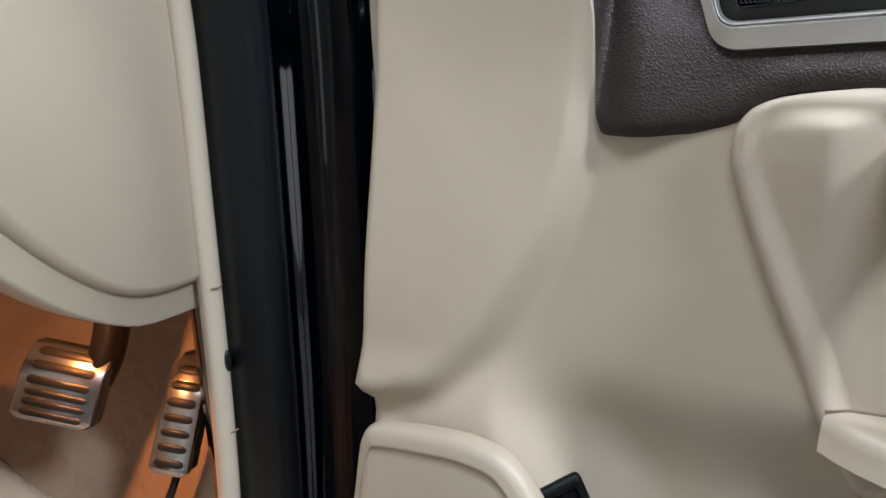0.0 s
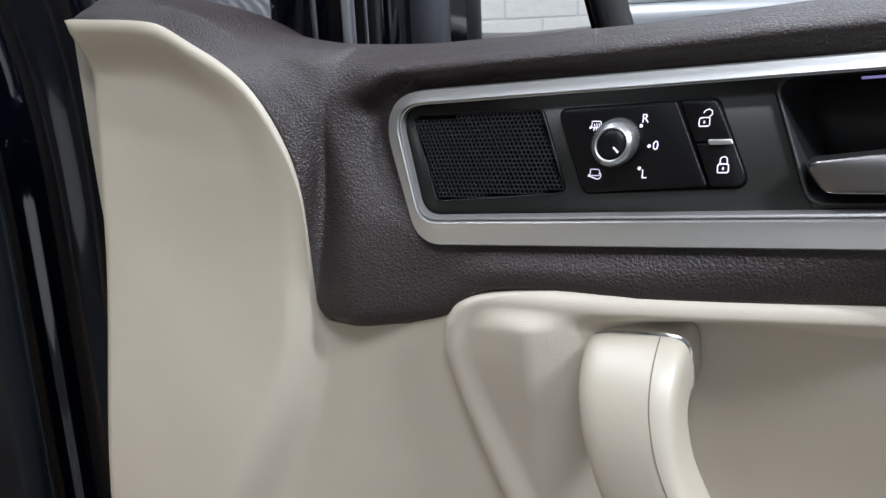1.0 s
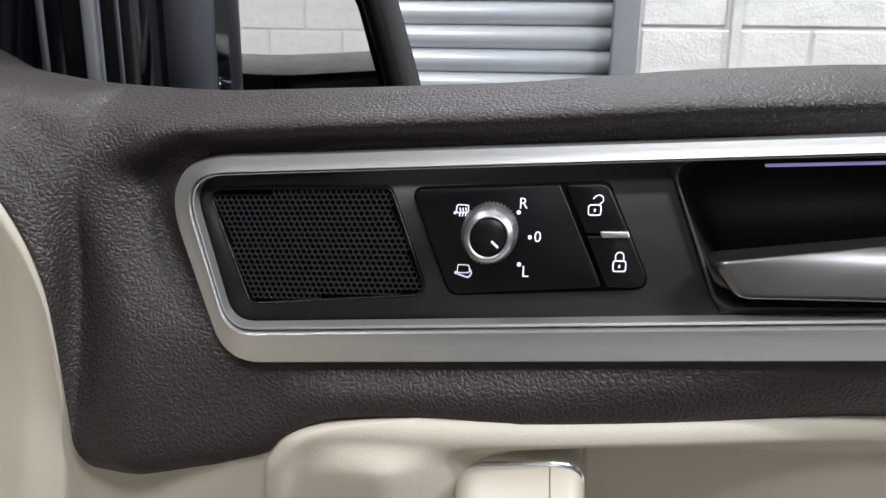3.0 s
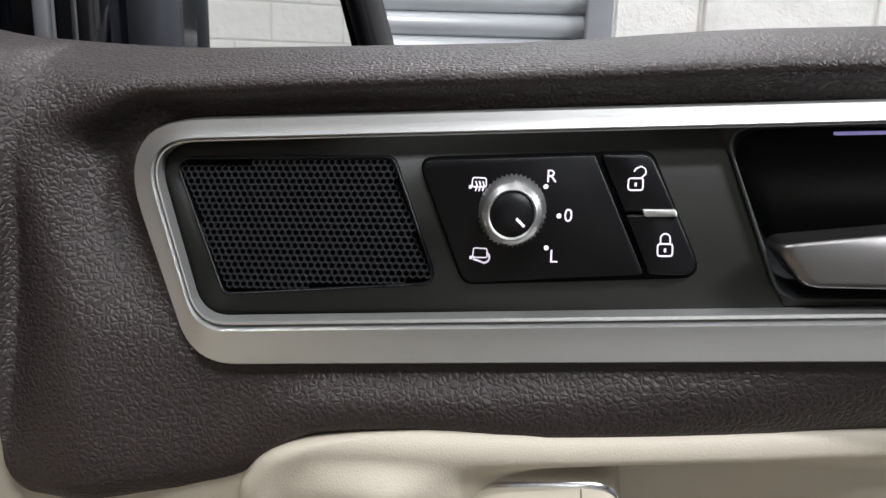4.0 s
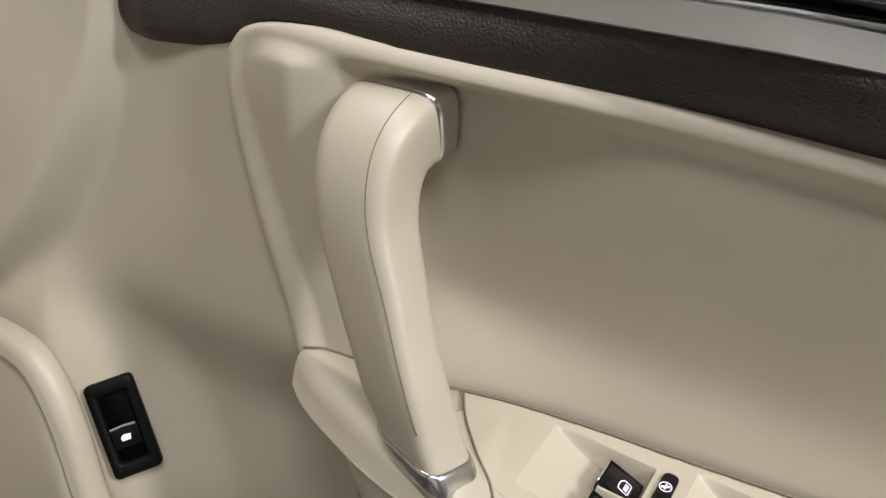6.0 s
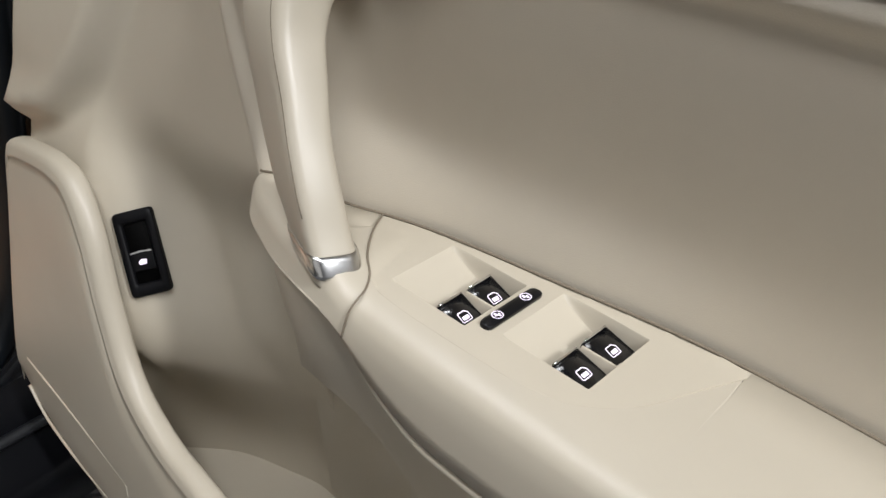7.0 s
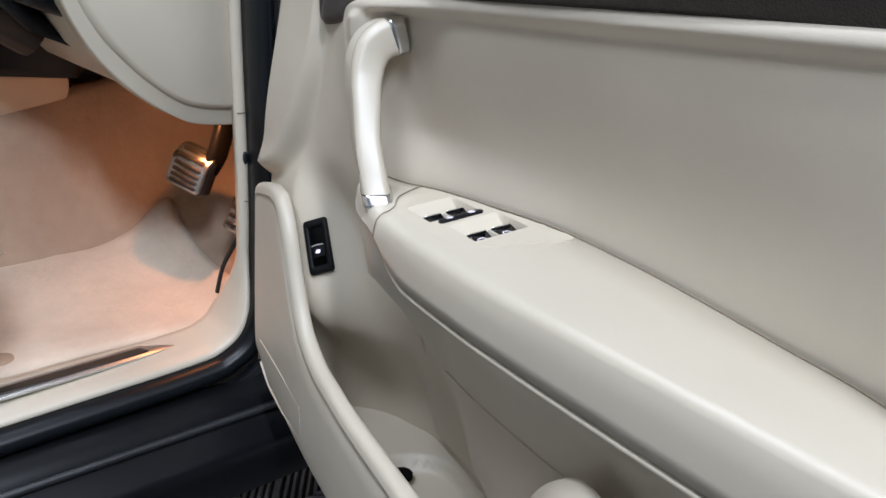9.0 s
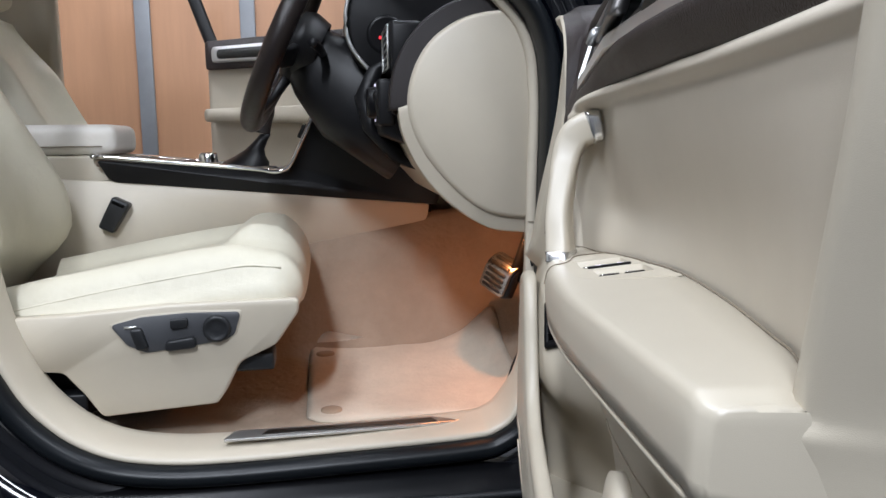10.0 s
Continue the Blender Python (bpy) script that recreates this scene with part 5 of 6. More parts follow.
cpart("dial_face", lathe([(0.036, 0.0), (0.034, 0.004), (0.028, 0.003)], lambda u, v, w: Vector((0.265 + u, 0.236 - w, 1.110 + v)), 30), M_gloss, cluster, "black dial")
cpart("needle", box((0.255, 0.228, 1.102), (0.278, 0.231, 1.107)), glow("red_needle", (1.0, 0.02, 0.03), 1.4), cluster, "red needle", smooth=False)
# seals the far end and the bulkhead
cpart("bulkhead", box((-0.40, 0.06, 0.40), (-0.33, 1.42, 1.10)), M_carpet, dash)

# ---- steering wheel ----
wheel = cthing("steering_wheel", 0.44, 0.36, 1.10, "dark brown leather steering wheel", "steering wheel")
WC, WA = Vector((0.447, 0.365, 1.115)), Vector((0.90, 0.0, 0.43)).normalized()
WU = Vector((-WA.z, 0, WA.x))
WB = Vector((0, 1, 0))
cpart("rim", tube([WC + 0.172 * (math.cos(t) * WB + math.sin(t) * WU) for t in [2 * math.pi * k / 56 for k in range(56)]], 0.0205, 18, up=tuple(WA), closed=True), M_wheel, wheel, "thick leather rim")
cpart("airbag", lathe([(0.075, -0.03), (0.085, 0.0), (0.078, 0.022), (0.05, 0.034), (0.02, 0.038)], lambda u, v, w: WC + WB * u + WU * v * 0.85 + WA * (w - 0.035), 30), M_dash_black, wheel, "black airbag cover")
for ang in (200, 340, 270):
    t = radians(ang)
    d = math.cos(t) * WB + math.sin(t) * WU
    sp = cpart("spoke", swept([WC + d * 0.05 - WA * 0.03, WC + d * 0.11 - WA * 0.02, WC + d * 0.168], [0.05, 0.04, 0.034], [0.024, 0.016, 0.014], side=tuple(WA.cross(d))), M_dash_black, wheel)
column = cpart("column", swept([WC - WA * 0.03, WC - WA * 0.07 + Vector((0, 0, -0.02)), WC - WA * 0.13 + Vector((0, 0, -0.045)), WC - WA * 0.27 + Vector((0, 0, -0.055))], [0.11, 0.15, 0.19, 0.24], [0.10, 0.15, 0.20, 0.23], side=(0, 1, 0)), M_dash_black, wheel, "black column cowl")
for sgn in (-1, 1):
    cpart("stalk", tube(smooth_path([WC - WA * 0.075 + WB * 0.04 * sgn, WC - WA * 0.07 + WB * 0.12 * sgn, WC - WA * 0.055 + WB * 0.17 * sgn]), 0.008, 8), M_dash_black, wheel)

# ---- centre console ----
con = cthing("centre_console", 0.6, 0.68, 0.45, "cream and black centre console with wood and chrome trim", "console")
CB = 0.57
cpart("side_panel", slab(rounded([(1.25, 0.86), (0.85, 0.840), (0.146, 0.776), (0.152, 0.736), (0.20, 0.716), (0.305, 0.694), (0.4465, 0.677), (0.70, 0.60), (1.25, 0.55)], [0.01, 0.01, 0.01, 0.03, 0.04, 0.05, 0.08, 0.05, 0.01]), side_place(CB + 0.02), 0.02, 0.003), M_cream, con, "cream side panel")
cpart("dark_side", slab(rounded([(0.872, 0.885), (0.54, 0.858), (0.495, 0.845), (0.458, 0.862), (0.418, 0.938), (0.395, 0.990), (0.20, 1.00), (0.06, 0.95), (0.13, 0.772), (0.845, 0.838)], [0.004, 0.03, 0.02, 0.02, 0.03, 0.01, 0.02, 0.02, 0.01, 0.03]), side_place(CB + 0.015), 0.018, 0.004), M_dash_black, con, "black side panel")
top_c = cpart("top_plate", sheet([[(a, b, z) for a, z in ((0.872, 0.892), (0.70, 0.876), (0.54, 0.860), (0.497, 0.853), (0.476, 0.857), (0.460, 0.869), (0.440, 0.905), (0.420, 0.946), (0.402, 0.985))] for b in span(CB, 0.79, 6)], thick=(0, 0, -0.02)), M_walnut, con, "satin wood top plate")
for b in (CB - 0.002, 0.792):
    cpart("chrome_strip", tube(smooth_path([(0.872, b, 0.893), (0.70, b, 0.877), (0.54, b, 0.861), (0.497, b, 0.854), (0.475, b, 0.858), (0.459, b, 0.870), (0.440, b, 0.906), (0.420, b, 0.947), (0.402, b, 0.986)]), 0.0055, 8), M_chrome, con, "chrome edge strip")
cpart("chrome_strip", tube([(0.878, b, 0.894) for b in span(CB, 0.79, 4)], 0.006, 8), M_chrome, con)
for a in (0.80, 0.715):
    cpart("cup_holder", lathe([(0.040, 0.004), (0.038, 0.007), (0.034, 0.004), (0.033, -0.01)], lambda u, v, w, a=a: Vector((a + u, 0.68 + v, 0.8855 - (0.8 - a) * 0.09 + w)), 30), M_chrome, con, "chrome ring of a cup holder")
    cpart("cup_well", lathe([(0.033, 0.001), (0.032, 0.003), (0.004, 0.0025)], lambda u, v, w, a=a: Vector((a + u, 0.68 + v, 0.8855 - (0.8 - a) * 0.09 + w)), 30), M_void, con, "black cup well")
cpart("drive_knob", lathe([(0.022, 0.0), (0.021, 0.018), (0.018, 0.022), (0.010, 0.022)], lambda u, v, w: Vector((0.645 + u, 0.63 + v, 0.876 + w)), 24), M_chrome, con, "chrome drive mode knob")
lev = cpart("gear_gaiter", lathe([(0.062, 0.0), (0.054, 0.010), (0.036, 0.024), (0.022, 0.040), (0.016, 0.058), (0.013, 0.075)], lambda u, v, w: Vector((0.575 + u - w * 0.75, 0.68 + v, 0.864 + w)), 20), M_dash_black, con, "black gear lever gaiter")
cpart("gear_lever", swept(smooth_path([(0.525, 0.68, 0.94), (0.518, 0.68, 0.97), (0.512, 0.68, 0.99), (0.510, 0.68, 1.03)]), [0.022 + 0.02 * sstep(6, 14, k) for k in range(19)], 0.032, side=(0, 1, 0)), M_wheel, lev)
for b in (0.60, 0.645, 0.69):
    cpart("stack_button", slab(rounded([(-0.017, -0.016), (0.017, -0.016), (0.017, 0.016), (-0.017, 0.016)], 0.004), lambda u, v, w, b=b: Vector((0.426 - 0.44 * v + 0.9 * w, b + u, 0.940 + 0.9 * v + 0.44 * w)), 0.012, 0.003), M_gloss, con, "gloss black button")
    cpart("button_edge", tube([Vector((0.4325 - 0.44 * v, b + u, 0.9455 + 0.9 * v)) for u, v in ((-0.017, 0.015), (0.0, 0.0165), (0.017, 0.015))], 0.0022, 8), M_chrome, con, "chrome button edge")
arm_c = cpart("centre_armrest", box((0.832, 0.580, 0.897), (1.18, 0.785, 0.963), 0.026, 5), M_lit_leather, con, "leather armrest lid in a paler, lit tone")
cpart("lid_seam", tube([(a, 0.579, 0.915) for a in span(0.86, 1.16, 8)], 0.0014, 6), M_seam, arm_c, "stitched seam of the lid")
cpart("armrest_box", box((0.845, 0.590, 0.70), (1.2, 0.78, 0.897), 0.008), M_cream, con)
cpart("console_core", box((0.14, CB + 0.022, 0.45), (1.25, 0.785, 0.838)), M_dash_black, con)
cpart("front_stack", sheet([[(a, b, z) for a, z in ((0.38, 0.99), (0.31, 1.06), (0.26, 1.12))] for b in span(0.56, 0.86, 5)], thick=(-0.03, 0, -0.01)), M_dash_black, con, "black centre stack")

# ---- seats ----
def seat(name, label):
    s = cthing(name, 0.68, 0.34, 0.43, label, "car seat", "front car seats")
    ctop = table([(0.42, 0.716), (0.50, 0.722), (0.60, 0.710), (0.75, 0.686), (0.95, 0.648)])
    profile = [(a, ctop(a), 1.0) for a in span(0.94, 0.50, 26)]
    for q in range(1, 15):
        f = radians(90 - q * 10)
        profile.append((0.480 - 0.054 * math.cos(f), ctop(0.49) - 0.054 + 0.054 * math.sin(f), max(0.0, 1 - q / 13)))

    def cushion():
        rows = []
        for a, z, up in profile:
            row = []
            for k in range(57):
                t = k / 56
                e = min(t, 1 - t) * 0.48
                b = lerp(0.097, 0.577, t)
                round_ = (1 - sstep(0.0, 0.045, e)) ** 2
                lift = 0.030 * math.exp(-((e - 0.060) / 0.034) ** 2) * lerp(0.4, 1.0, sstep(0.48, 0.56, a))
                pad = 0.052 * sstep(0.615, 0.515, a) * sstep(0.075, 0.125, e)
                dent = 0.006 * math.exp(-((a - 0.590) / 0.010) ** 2) * sstep(0.08, 0.11, e) + 0.005 * math.exp(-((e - 0.104) / 0.007) ** 2) + 0.003 * math.exp(-((e - 0.165) / 0.005) ** 2) * sstep(0.59, 0.62, a)
                wave = 0.0015 * noise.noise((a * 22, b * 16, 3.0))
                row.append((a + 0.030 * round_ * (1 if a < 0.52 else 0) * sstep(0.52, 0.45, a) - (0.010 * sstep(0.075, 0.125, e) * (1 - up) if a < 0.50 else 0), b, z + (lift + pad - dent + wave) * up - 0.046 * round_ * max(up, 0.3)))
            rows.append([(row[0][0], 0.095, min(row[0][2], 0.655))] + row + [(row[-1][0], 0.579, min(row[-1][2], 0.655))])
        return sheet(rows)

    cu = cpart("seat_cushion", cushion(), M_leather, s, "cream leather cushion with a padded front roll")
    for b in (0.119, 0.555):
        cpart("piping", tube([(a, b, ctop(a) - 0.0072 - 0.004 * sstep(0.52, 0.47, a)) for a in span(0.93, 0.462, 24)], 0.0022, 6), M_leather, cu, "stitched cream piping")
    SH = rounded([(0.93, 0.645), (0.79, 0.648), (0.64, 0.660), (0.432, 0.661), (0.434, 0.638), (0.4717, 0.584), (0.532, 0.557), (0.556, 0.510), (0.573, 0.487), (0.757, 0.475), (0.782, 0.514), (0.814, 0.554), (0.8565, 0.557), (0.93, 0.56)], [0.01, 0.05, 0.05, 0.012, 0.02, 0.03, 0.03, 0.03, 0.014, 0.014, 0.03, 0.02, 0.02, 0.01], 4)
    sh = cpart("side_shield", slab(SH, side_place(0.105), 0.022, 0.006), M_cream, s, "cream side shield")
    SW = rounded([(0.7345, 0.629), (0.685, 0.641), (0.614, 0.6450), (0.527, 0.6436), (0.539, 0.606), (0.5534, 0.5965), (0.68, 0.5810), (0.7095, 0.595)], [0.006, 0.04, 0.04, 0.008, 0.012, 0.012, 0.02, 0.02], 5)
    cpart("panel_recess", slab([Vector((0.632 + (q.x - 0.632) * 1.035, 0.613 + (q.y - 0.613) * 1.09)) for q in SW], side_place(0.0838), 0.0018, 0.0008), M_cream_soft, sh, "raised cream rim")
    sw = cpart("switch_panel", slab(SW, side_place(0.084), 0.004, 0.0012), mat("grey_seat_switch_panel", (0.06, 0.062, 0.068), 0.45), sh, "dark grey switch panel")
    cpart("seat_key", slab(rounded([(0.703, 0.622), (0.685, 0.624), (0.675, 0.590), (0.693, 0.587)], 0.005), side_place(0.080), 0.010, 0.003), M_rubber, sw)
    cpart("seat_key", slab(rounded([(0.648, 0.600), (0.602, 0.606), (0.600, 0.588), (0.650, 0.584)], 0.006), side_place(0.080), 0.010, 0.003), M_rubber, sw)
    cpart("seat_key", slab(rounded([(0.640, 0.636), (0.612, 0.638), (0.612, 0.622), (0.640, 0.620)], 0.005), side_place(0.080), 0.006, 0.002), M_rubber, sw)
    cpart("seat_dial", lathe([(0.023, 0.0), (0.022, 0.006), (0.018, 0.009), (0.016, 0.007), (0.006, 0.008)], lambda u, v, w: Vector((0.567 + u, 0.080 - w, 0.617 + v)), 28), M_rubber, sw, "round lumbar dial")
    # small bright bar modelled in place of a highlight on the switches
    cpart("glint", box((0.692, 0.078, 0.623), (0.712, 0.080, 0.627)), M_alu, sw)
    for b in (0.14, 0.53):
        cpart("slide_rail", box((0.79, b - 0.02, 0.462), (1.0, b + 0.02, 0.505), 0.004), M_rubber, s, "black slide rail")
    cpart("rail_cover", box((0.478, 0.10, 0.535), (0.56, 0.16, 0.566), 0.006), M_rubber, s, "black rail end cover")
    cpart("seat_base", box((0.62, 0.17, 0.455), (0.92, 0.52, 0.64), 0.01), M_rubber, s)

    bolster_a = table([(0.60, 0.985), (0.66, 0.962), (0.71, 0.934), (0.765, 0.918), (0.82, 0.924), (0.88, 0.950), (0.95, 0.990), (1.05, 1.045), (1.28, 1.150)])

    def back():
        rows = []
        for z in span(0.60, 1.28, 28):
            lean_a = bolster_a(z) + 0.050
            row = []
            for t in span(0, 1, 32):
                b = lerp(0.090, 0.580, t)
                e = min(t, 1 - t) * 0.49
                bol = -0.055 * math.exp(-((e - 0.065) / 0.05) ** 2) * sstep(0.60, 0.75, z) * sstep(1.28, 1.1, z)
                edge = 0.09 * (1 - sstep(0, 0.06, e)) ** 2
                row.append((lean_a + bol + edge, b, z))
            rows.append(row)
        return sheet(rows, thick=(0.11, 0, -0.02))

    cpart("backrest", back(), M_leather, s, "cream leather backrest")
    cpart("headrest", swept(smooth_path([(1.22, 0.22, 1.38), (1.21, 0.335, 1.40), (1.22, 0.45, 1.38)]), 0.17, 0.09, side=(0.3, 0, 1), power=3), M_leather, s)
    return s


driver_seat = seat("driver_seat", "cream leather electric car seat with grey side switches")
far_seat = copy_thing(driver_seat, Matrix.Translation(CAR.to_3x3() @ Vector((0.10, 0.83, 0.0))) @ driver_seat.matrix_world)
tagged(far_seat, "cream leather car seat beyond the centre console")
buckle = cthing("seat_belt_buckle", 0.85, 0.56, 0.73, "black seat belt buckle beside the cream cushion", "buckle")
cpart("housing", slab(rounded([(0.838, 0.808), (0.802, 0.790), (0.842, 0.728), (0.872, 0.742)], 0.006), side_place(0.57), 0.028, 0.006), M_rubber, buckle)
cpart("slot", slab(rounded([(0.836, 0.800), (0.812, 0.788), (0.816, 0.782), (0.840, 0.794)], 0.002), side_place(0.543), 0.002), M_void, buckle)

# ---- the far door of the car ----
FD = radians(36)
fdoor = cthing("passenger_door", 0.05, 1.46, 0.42, "open far car door with cream and brown trim", "car door")


def far_pt(u, v, z):
    """u along the far door from its hinge, v towards the cabin."""
    return Vector((0.05 + u * math.cos(FD) + v * math.sin(FD), 1.46 + u * math.sin(FD) - v * math.cos(FD), z))


def far_slab(outline, v0, depth, bevel=0.004):
    return slab(rounded(outline, 0.02), lambda u, z, w: far_pt(u, v0 + w, z), depth, bevel)


cpart("shell", far_slab([(0, 0.36), (0.95, 0.36), (0.95, 1.20), (0, 1.20)], -0.10, 0.10), M_navy, fdoor)
cpart("lower_trim", far_slab([(0.01, 0.42), (0.94, 0.42), (0.94, 1.21), (0.01, 1.21)], 0.0, 0.03, 0.01), M_cream, fdoor, "cream lower trim")
cpart("upper_trim", far_slab([(0.0, 1.19), (0.945, 1.20), (0.945, 1.31), (0.0, 1.31)], -0.02, 0.06, 0.015), M_brown, fdoor, "brown upper trim")
cpart("bezel", far_slab([(0.20, 1.215), (0.90, 1.225), (0.90, 1.285), (0.20, 1.285)], 0.035, 0.012, 0.004), M_alu, fdoor, "satin metal bezel")
cpart("control_panel", far_slab([(0.23, 1.228), (0.87, 1.238), (0.87, 1.273), (0.23, 1.273)], 0.045, 0.004, 0.001), M_olive, fdoor)
cpart("armrest", far_slab([(0.2, 0.98), (0.92, 1.00), (0.92, 1.05), (0.2, 1.05)], 0.02, 0.07, 0.02), M_cream, fdoor, "cream armrest")
cpart("window_frame", swept(smooth_path([far_pt(0.93, 0.0, 1.29), far_pt(0.99, 0.0, 1.42), far_pt(1.07, -0.01, 1.60), far_pt(1.10, -0.02, 1.80)]), 0.05, 0.04, side=(1, 0, 0)), M_dash_black, fdoor, "black window frame")

# ---- door window front, mirror ----
part("window_channel", lean(tube([(-0.111, 0.078, 1.05), (-0.111, 0.078, 1.45)], 0.0017, 8)), M_grey, DOOR, "thin grey window channel")
part("window_channel", lean(box((-0.0975, 0.087, 1.04), (-0.0900, 0.093, 1.45), 0.002)), M_grey, DOOR, "grey window channel")
part("window_channel", lean(tube([(-0.0785, 0.086, 1.05), (-0.0785, 0.086, 1.45)], 0.0011, 8)), M_grey, DOOR, "thin grey window channel")
part("mirror_sail", lean(box((-0.113, 0.094, 1.03), (-0.0780, 0.104, 1.45), 0.003)), M_gloss, DOOR, "gloss black mirror base")
mir = thing("door_mirror", (-0.06, 0.30, 1.03), "black door mirror fixed to the open door", "door mirror")


def mirror_y(x):
    """The mirror's face turns away from the door towards its outer end."""
    return 0.338 + 0.30 * (x + 0.02)


def mirror_shell():
    rows = []
    out_ = rounded([(-0.155, 1.21), (-0.075, 1.200), (-0.012, 1.125), (0.010, 1.045), (0.002, 0.965), (-0.155, 0.96)], [0.03, 0.05, 0.06, 0.05, 0.03, 0.03], 6)
    c = Vector((-0.078, 1.075))
    for f, y in ((0.80, 0.004), (0.84, -0.012), (0.90, -0.024), (0.97, -0.028), (1.03, -0.022), (1.07, 0.0), (1.05, 0.045), (0.85, 0.09), (0.4, 0.115), (0.02, 0.12)):
        rows.append([(c.x + (q.x - c.x) * f, mirror_y(c.x + (q.x - c.x) * f) + y, c.y + (q.y - c.y) * f) for q in out_])
    return sheet(rows, close_u=True)


part("housing", lean(mirror_shell()), M_black, mir, "black housing")
part("glass", lean(slab(rounded([(-0.146, 1.19), (-0.076, 1.180), (-0.027, 1.112), (-0.010, 1.045), (-0.016, 0.975), (-0.146, 0.97)], [0.02, 0.04, 0.05, 0.04, 0.02, 0.02], 6), lambda x, z, w: Vector((x, mirror_y(x) + 0.004 - w, z)), 0.004)), M_glassy, mir, "mirror glass", smooth=False)
part("arm", lean(merged([box((-0.245, 0.19, 0.94), (-0.118, 0.33, 1.40), 0.02, 3), box((-0.20, 0.10, 0.94), (-0.13, 0.20, 1.0), 0.012)])), M_navy, mir, "glossy dark mirror foot")
part("inner_edge", lean(tube([(-0.112, 0.222, 0.97), (-0.112, 0.222, 1.36)], 0.013, 14, flat=1.6, up=(1, 0, 0))), mat("grey_mirror_edge", (0.10, 0.105, 0.12), 0.35, vary=0.15), mir, "grey housing edge")

# ---- garage walls ----
def wall_box(name, lo, hi, material, label):
    ob = part(name, box(lo, hi), material, None, smooth=False)
    return tagged(ob, label, "wall", kind="structure")


# for the unseen east wall, dark so that it reflects little light
M_plain = mat("dark_unseen_wall", (0.12, 0.12, 0.125), 0.7, vary=0.15, vscale=2)
wall_n = wall_box("wall_north", (0.36, 2.0, -0.004), (3.9, 2.2, 3.2), M_joint, "white painted block wall beside the shutter")
wall_w = wall_box("wall_west_of_shutter", (-4.6, 2.0, -0.004), (-2.6, 2.2, 3.2), M_joint, "white painted block wall")
lint = wall_box("wall_over_shutter", (-2.6, 2.0, 2.6), (0.36, 2.2, 3.2), M_block, "white wall over the shutter")
wall_s = wall_box("wall_south", (-4.6, -4.0, -0.004), (3.9, -3.8, 3.2), M_joint, "white painted block wall")
wall_e = wall_box("wall_east", (3.7, -3.8, -0.004), (3.9, 2.0, 3.2), M_plain, "unseen plain wall, dark grey to cut bounced light")
ceil = part("ceiling", box((-4.6, -4.0, 3.2), (3.9, 2.2, 3.3)), M_ceiling, None, smooth=False)
tagged(ceil, "unseen ceiling, dark grey to cut bounced light", "ceiling", kind="structure")

# roller shutter
shutter = thing("roller_shutter", (-1.1, 2.0, 0.0), "closed silver roller shutter of curved slats", "shutter")


def slat_mesh():
    return sheet([[(x, 2.035 + dy, z) for dy, z in ((0.012, 0.0), (0.002, 0.004), (-0.010, 0.014), (-0.016, 0.028), (-0.015, 0.044), (-0.006, 0.058), (0.006, 0.064), (0.012, 0.066))] for x in (-2.6, -1.2, 0.30)], thick=(0, 0.004, 0))


first = part("slat", slat_mesh(), M_shutter, shutter)
for k in range(1, 39):
    o = new("slat", first.data)
    o.parent = shutter
    o.matrix_parent_inverse = shutter.matrix_world.inverted()
    o.matrix_basis = Matrix.Translation((0, 0, 0.066 * k))
rail = part("guide_rail", box((0.29, 1.975, 0), (0.36, 2.10, 2.6), 0.006), M_grey, None)
tagged(rail, "grey metal guide rail of the shutter", "rail", kind="structure")
pipe = part("wall_conduit", merged([box((0.60, 1.965, 0), (0.625, 1.998, 3.2), 0.004)]), M_block, None)
tagged(pipe, "white conduit on the block wall", "conduit", kind="structure")

# wood-faced partition beyond the car
woodw = part("wall_wood", to_car(box((-1.8, 2.95, 0), (3.6, 3.05, 3.2))), M_wood, None, smooth=False)
tagged(woodw, "orange wood laminate partition wall", "wall", kind="structure")
for a in (0.75, 1.26, 1.77, 2.28):
    st = part("trim_strip", to_car(box((a - 0.038, 2.93, 0.0), (a + 0.038, 2.951, 3.2), 0.004)), M_grey, None)
    tagged(st, "grey metal strip on the wood partition", "trim", kind="structure")


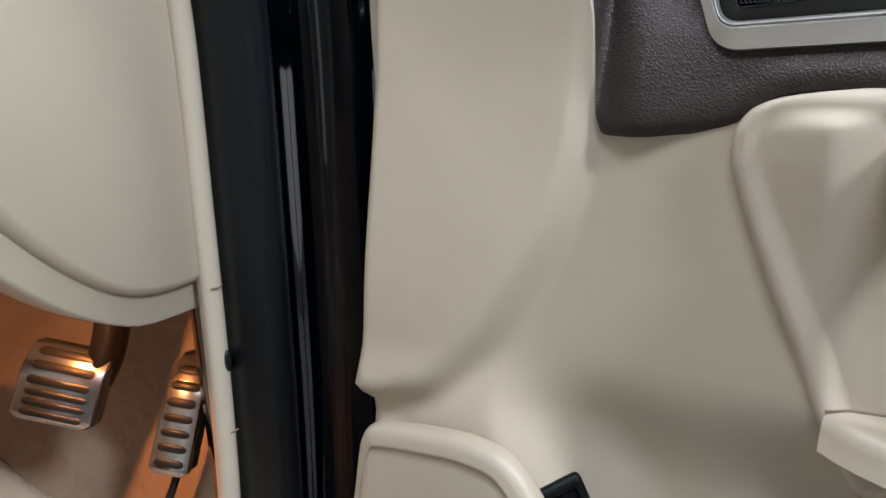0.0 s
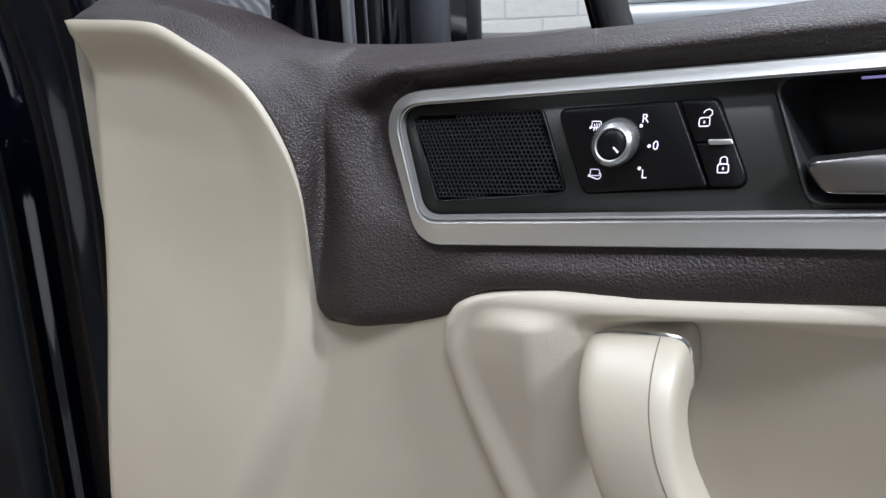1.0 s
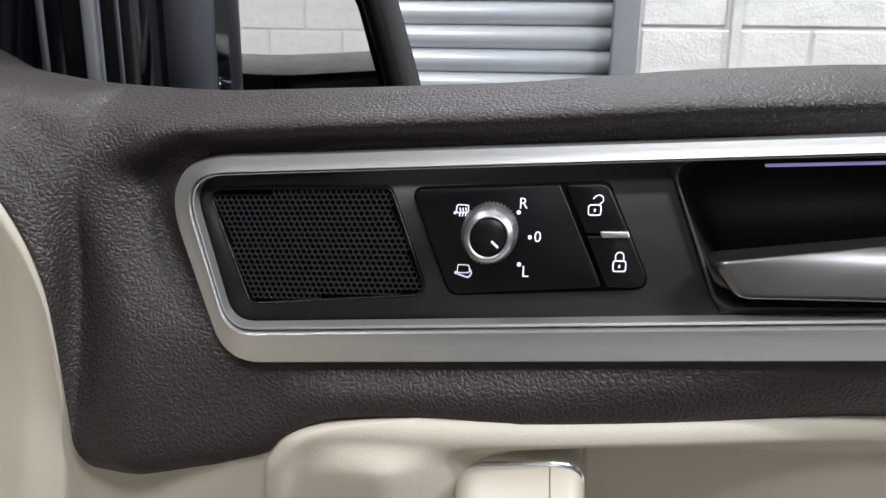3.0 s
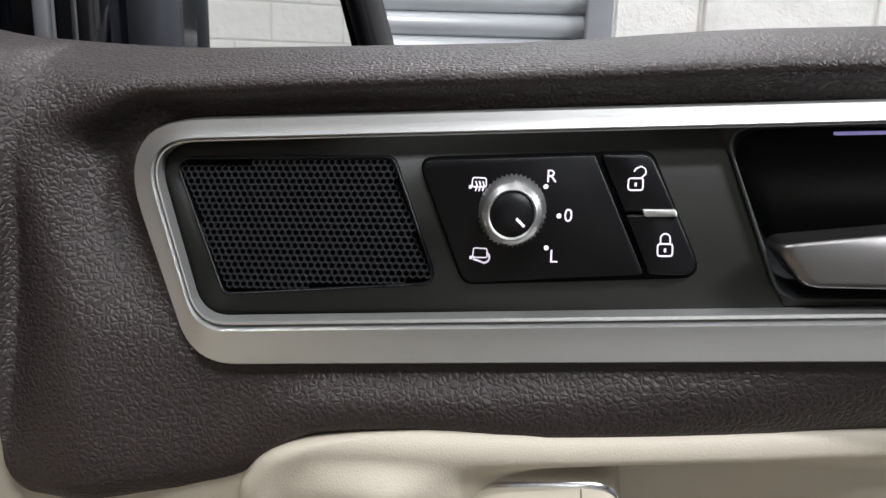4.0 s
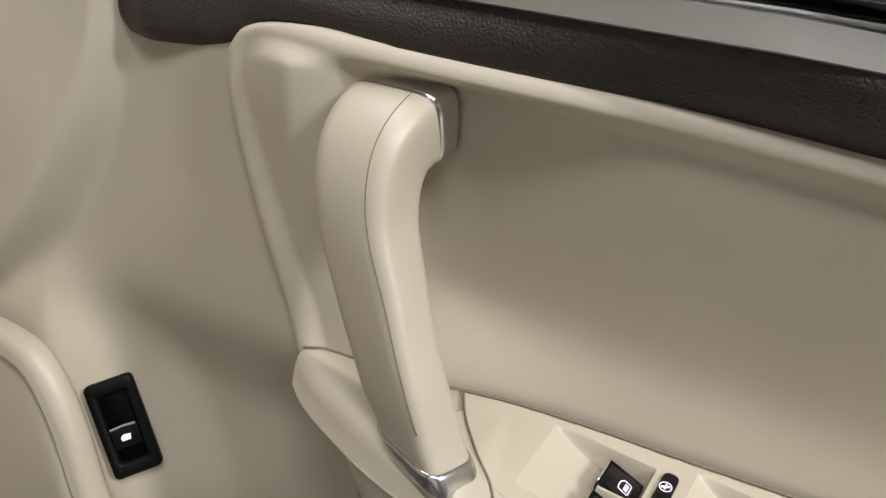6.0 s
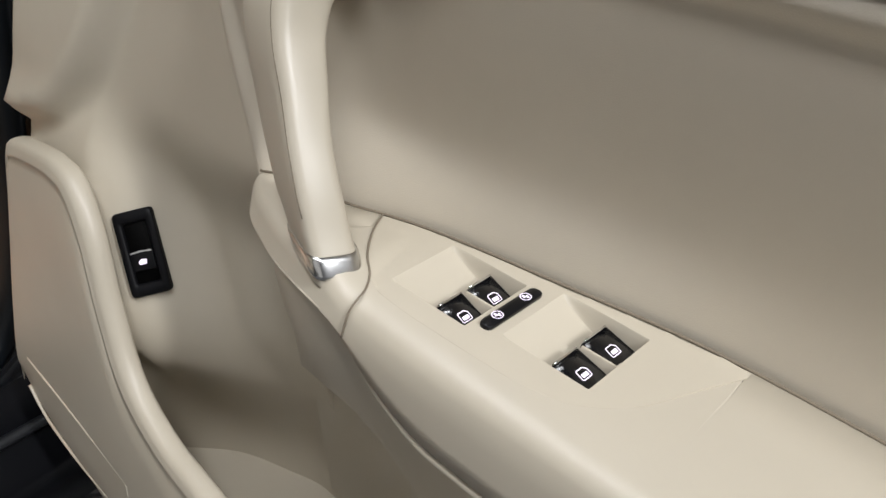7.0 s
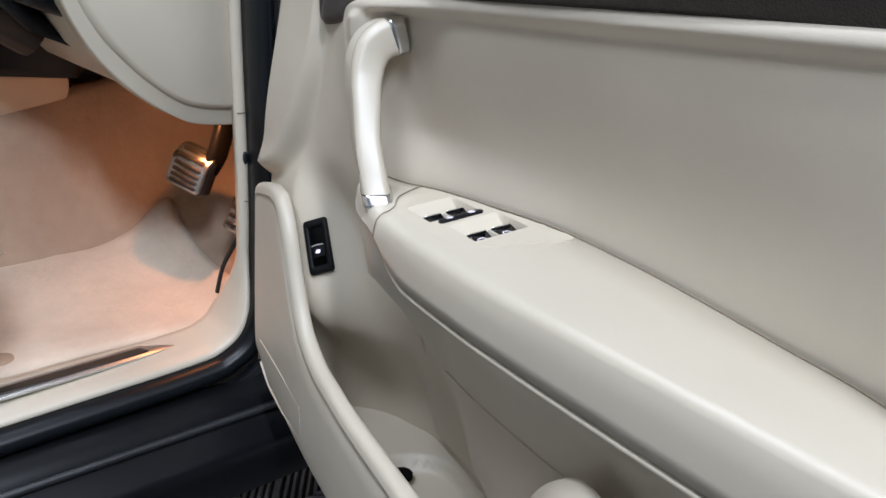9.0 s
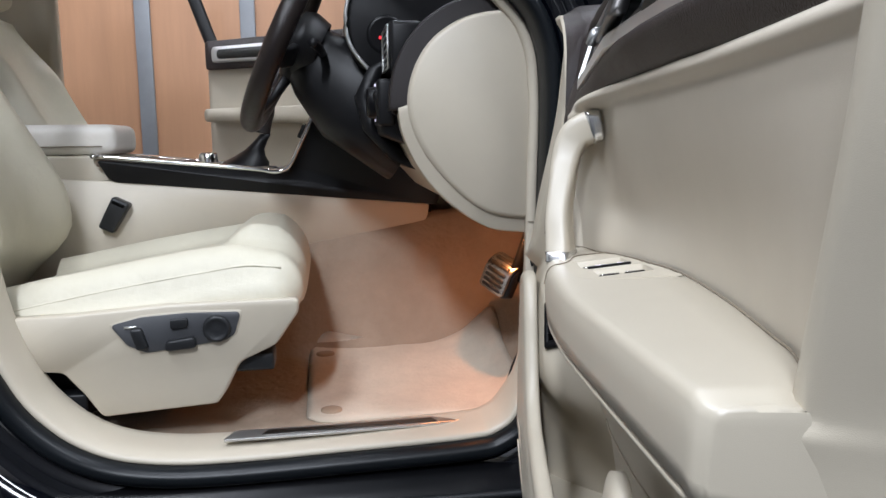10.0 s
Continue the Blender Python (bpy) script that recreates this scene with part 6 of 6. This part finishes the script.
# blocks of the near walls
def blocks(wall, x0, x1, z1, at):
    w, h = 0.44, 0.215
    data = {}
    made = 0
    for row in range(int(z1 / (h + 0.010)) + 1):
        z = row * (h + 0.010)
        x = x0 - (w / 2 if row % 2 else 0)
        while x < x1:
            a, b = max(x, x0), min(x + w, x1)
            key = round(b - a, 3)
            if b - a > 0.05 and z + h < 3.2:
                if key not in data:
                    bm = box((0, -0.010, 0), (b - a, 0.004, h), 0.004, 1)
                    bmesh.ops.recalc_face_normals(bm, faces=bm.faces[:])
                    me = bpy.data.meshes.new("block")
                    bm.to_mesh(me)
                    bm.free()
                    me.materials.append(M_block)
                    data[key] = me
                o = new("block", data[key])
                o.parent = wall
                o.matrix_basis = at(a, z)
                made += 1
            x += w + 0.010
    return made


blocks(wall_s, -2.2, 3.6, 3.1, lambda a, z: Matrix.Translation((1.4 - a, -3.8, z)) @ Matrix.Rotation(math.pi, 4, "Z"))
blocks(wall_n, 0.37, 3.6, 3.1, lambda a, z: Matrix.Translation((a, 2.0, z)))

# ribbed floor tiles near the car: nested square ribs
TILE, RIBS = 0.257, 9


def tile_mesh():
    verts, faces = [], []

    def add(vs, fs):
        n = len(verts)
        verts.extend(vs)
        faces.extend([tuple(i + n for i in f) for f in fs])

    h = TILE / 2
    add([(-h, -h, 0.0), (h, -h, 0.0), (h, h, 0.0), (-h, h, 0.0)], [(0, 1, 2, 3)])
    for k in range(RIBS):
        r = (k + 0.75) * h / RIBS
        for side in range(4):
            c, s = (1, 0, -1, 0)[side], (0, 1, 0, -1)[side]
            ring = [(r - 0.0036, 0.0, r - 0.0036), (r - 0.0024, 0.0105, r - 0.0024), (r + 0.0024, 0.0105, r + 0.0024), (r + 0.0036, 0.0, r + 0.0036)]
            vs = []
            for d, z, e in ring:
                for q in (-(e - 0.002), e - 0.002):
                    vs.append((c * d - s * q, s * d + c * q, z))
            add(vs, [(0, 2, 3, 1), (2, 4, 5, 3), (4, 6, 7, 5), (0, 6, 4, 2), (1, 3, 5, 7)])
    me = bpy.data.meshes.new("floor_tile")
    me.from_pydata(verts, [], faces)
    me.materials.append(M_floor_tile)
    me.materials.append(M_rib)
    # ribs take the paler tone that stands for light on them
    for p in me.polygons[1:]:
        p.material_index = 1
    return me


me_tile = tile_mesh()
for i in range(-6, 8):
    for j in range(-5, 6):
        o = new("floor_tile", me_tile)
        o.parent = floor
        o.matrix_basis = Matrix.Translation((-0.61, -0.104, 0.0)) @ Matrix.Rotation(radians(67.6), 4, "Z") @ Matrix.Translation((i * TILE, j * TILE, 0.0))
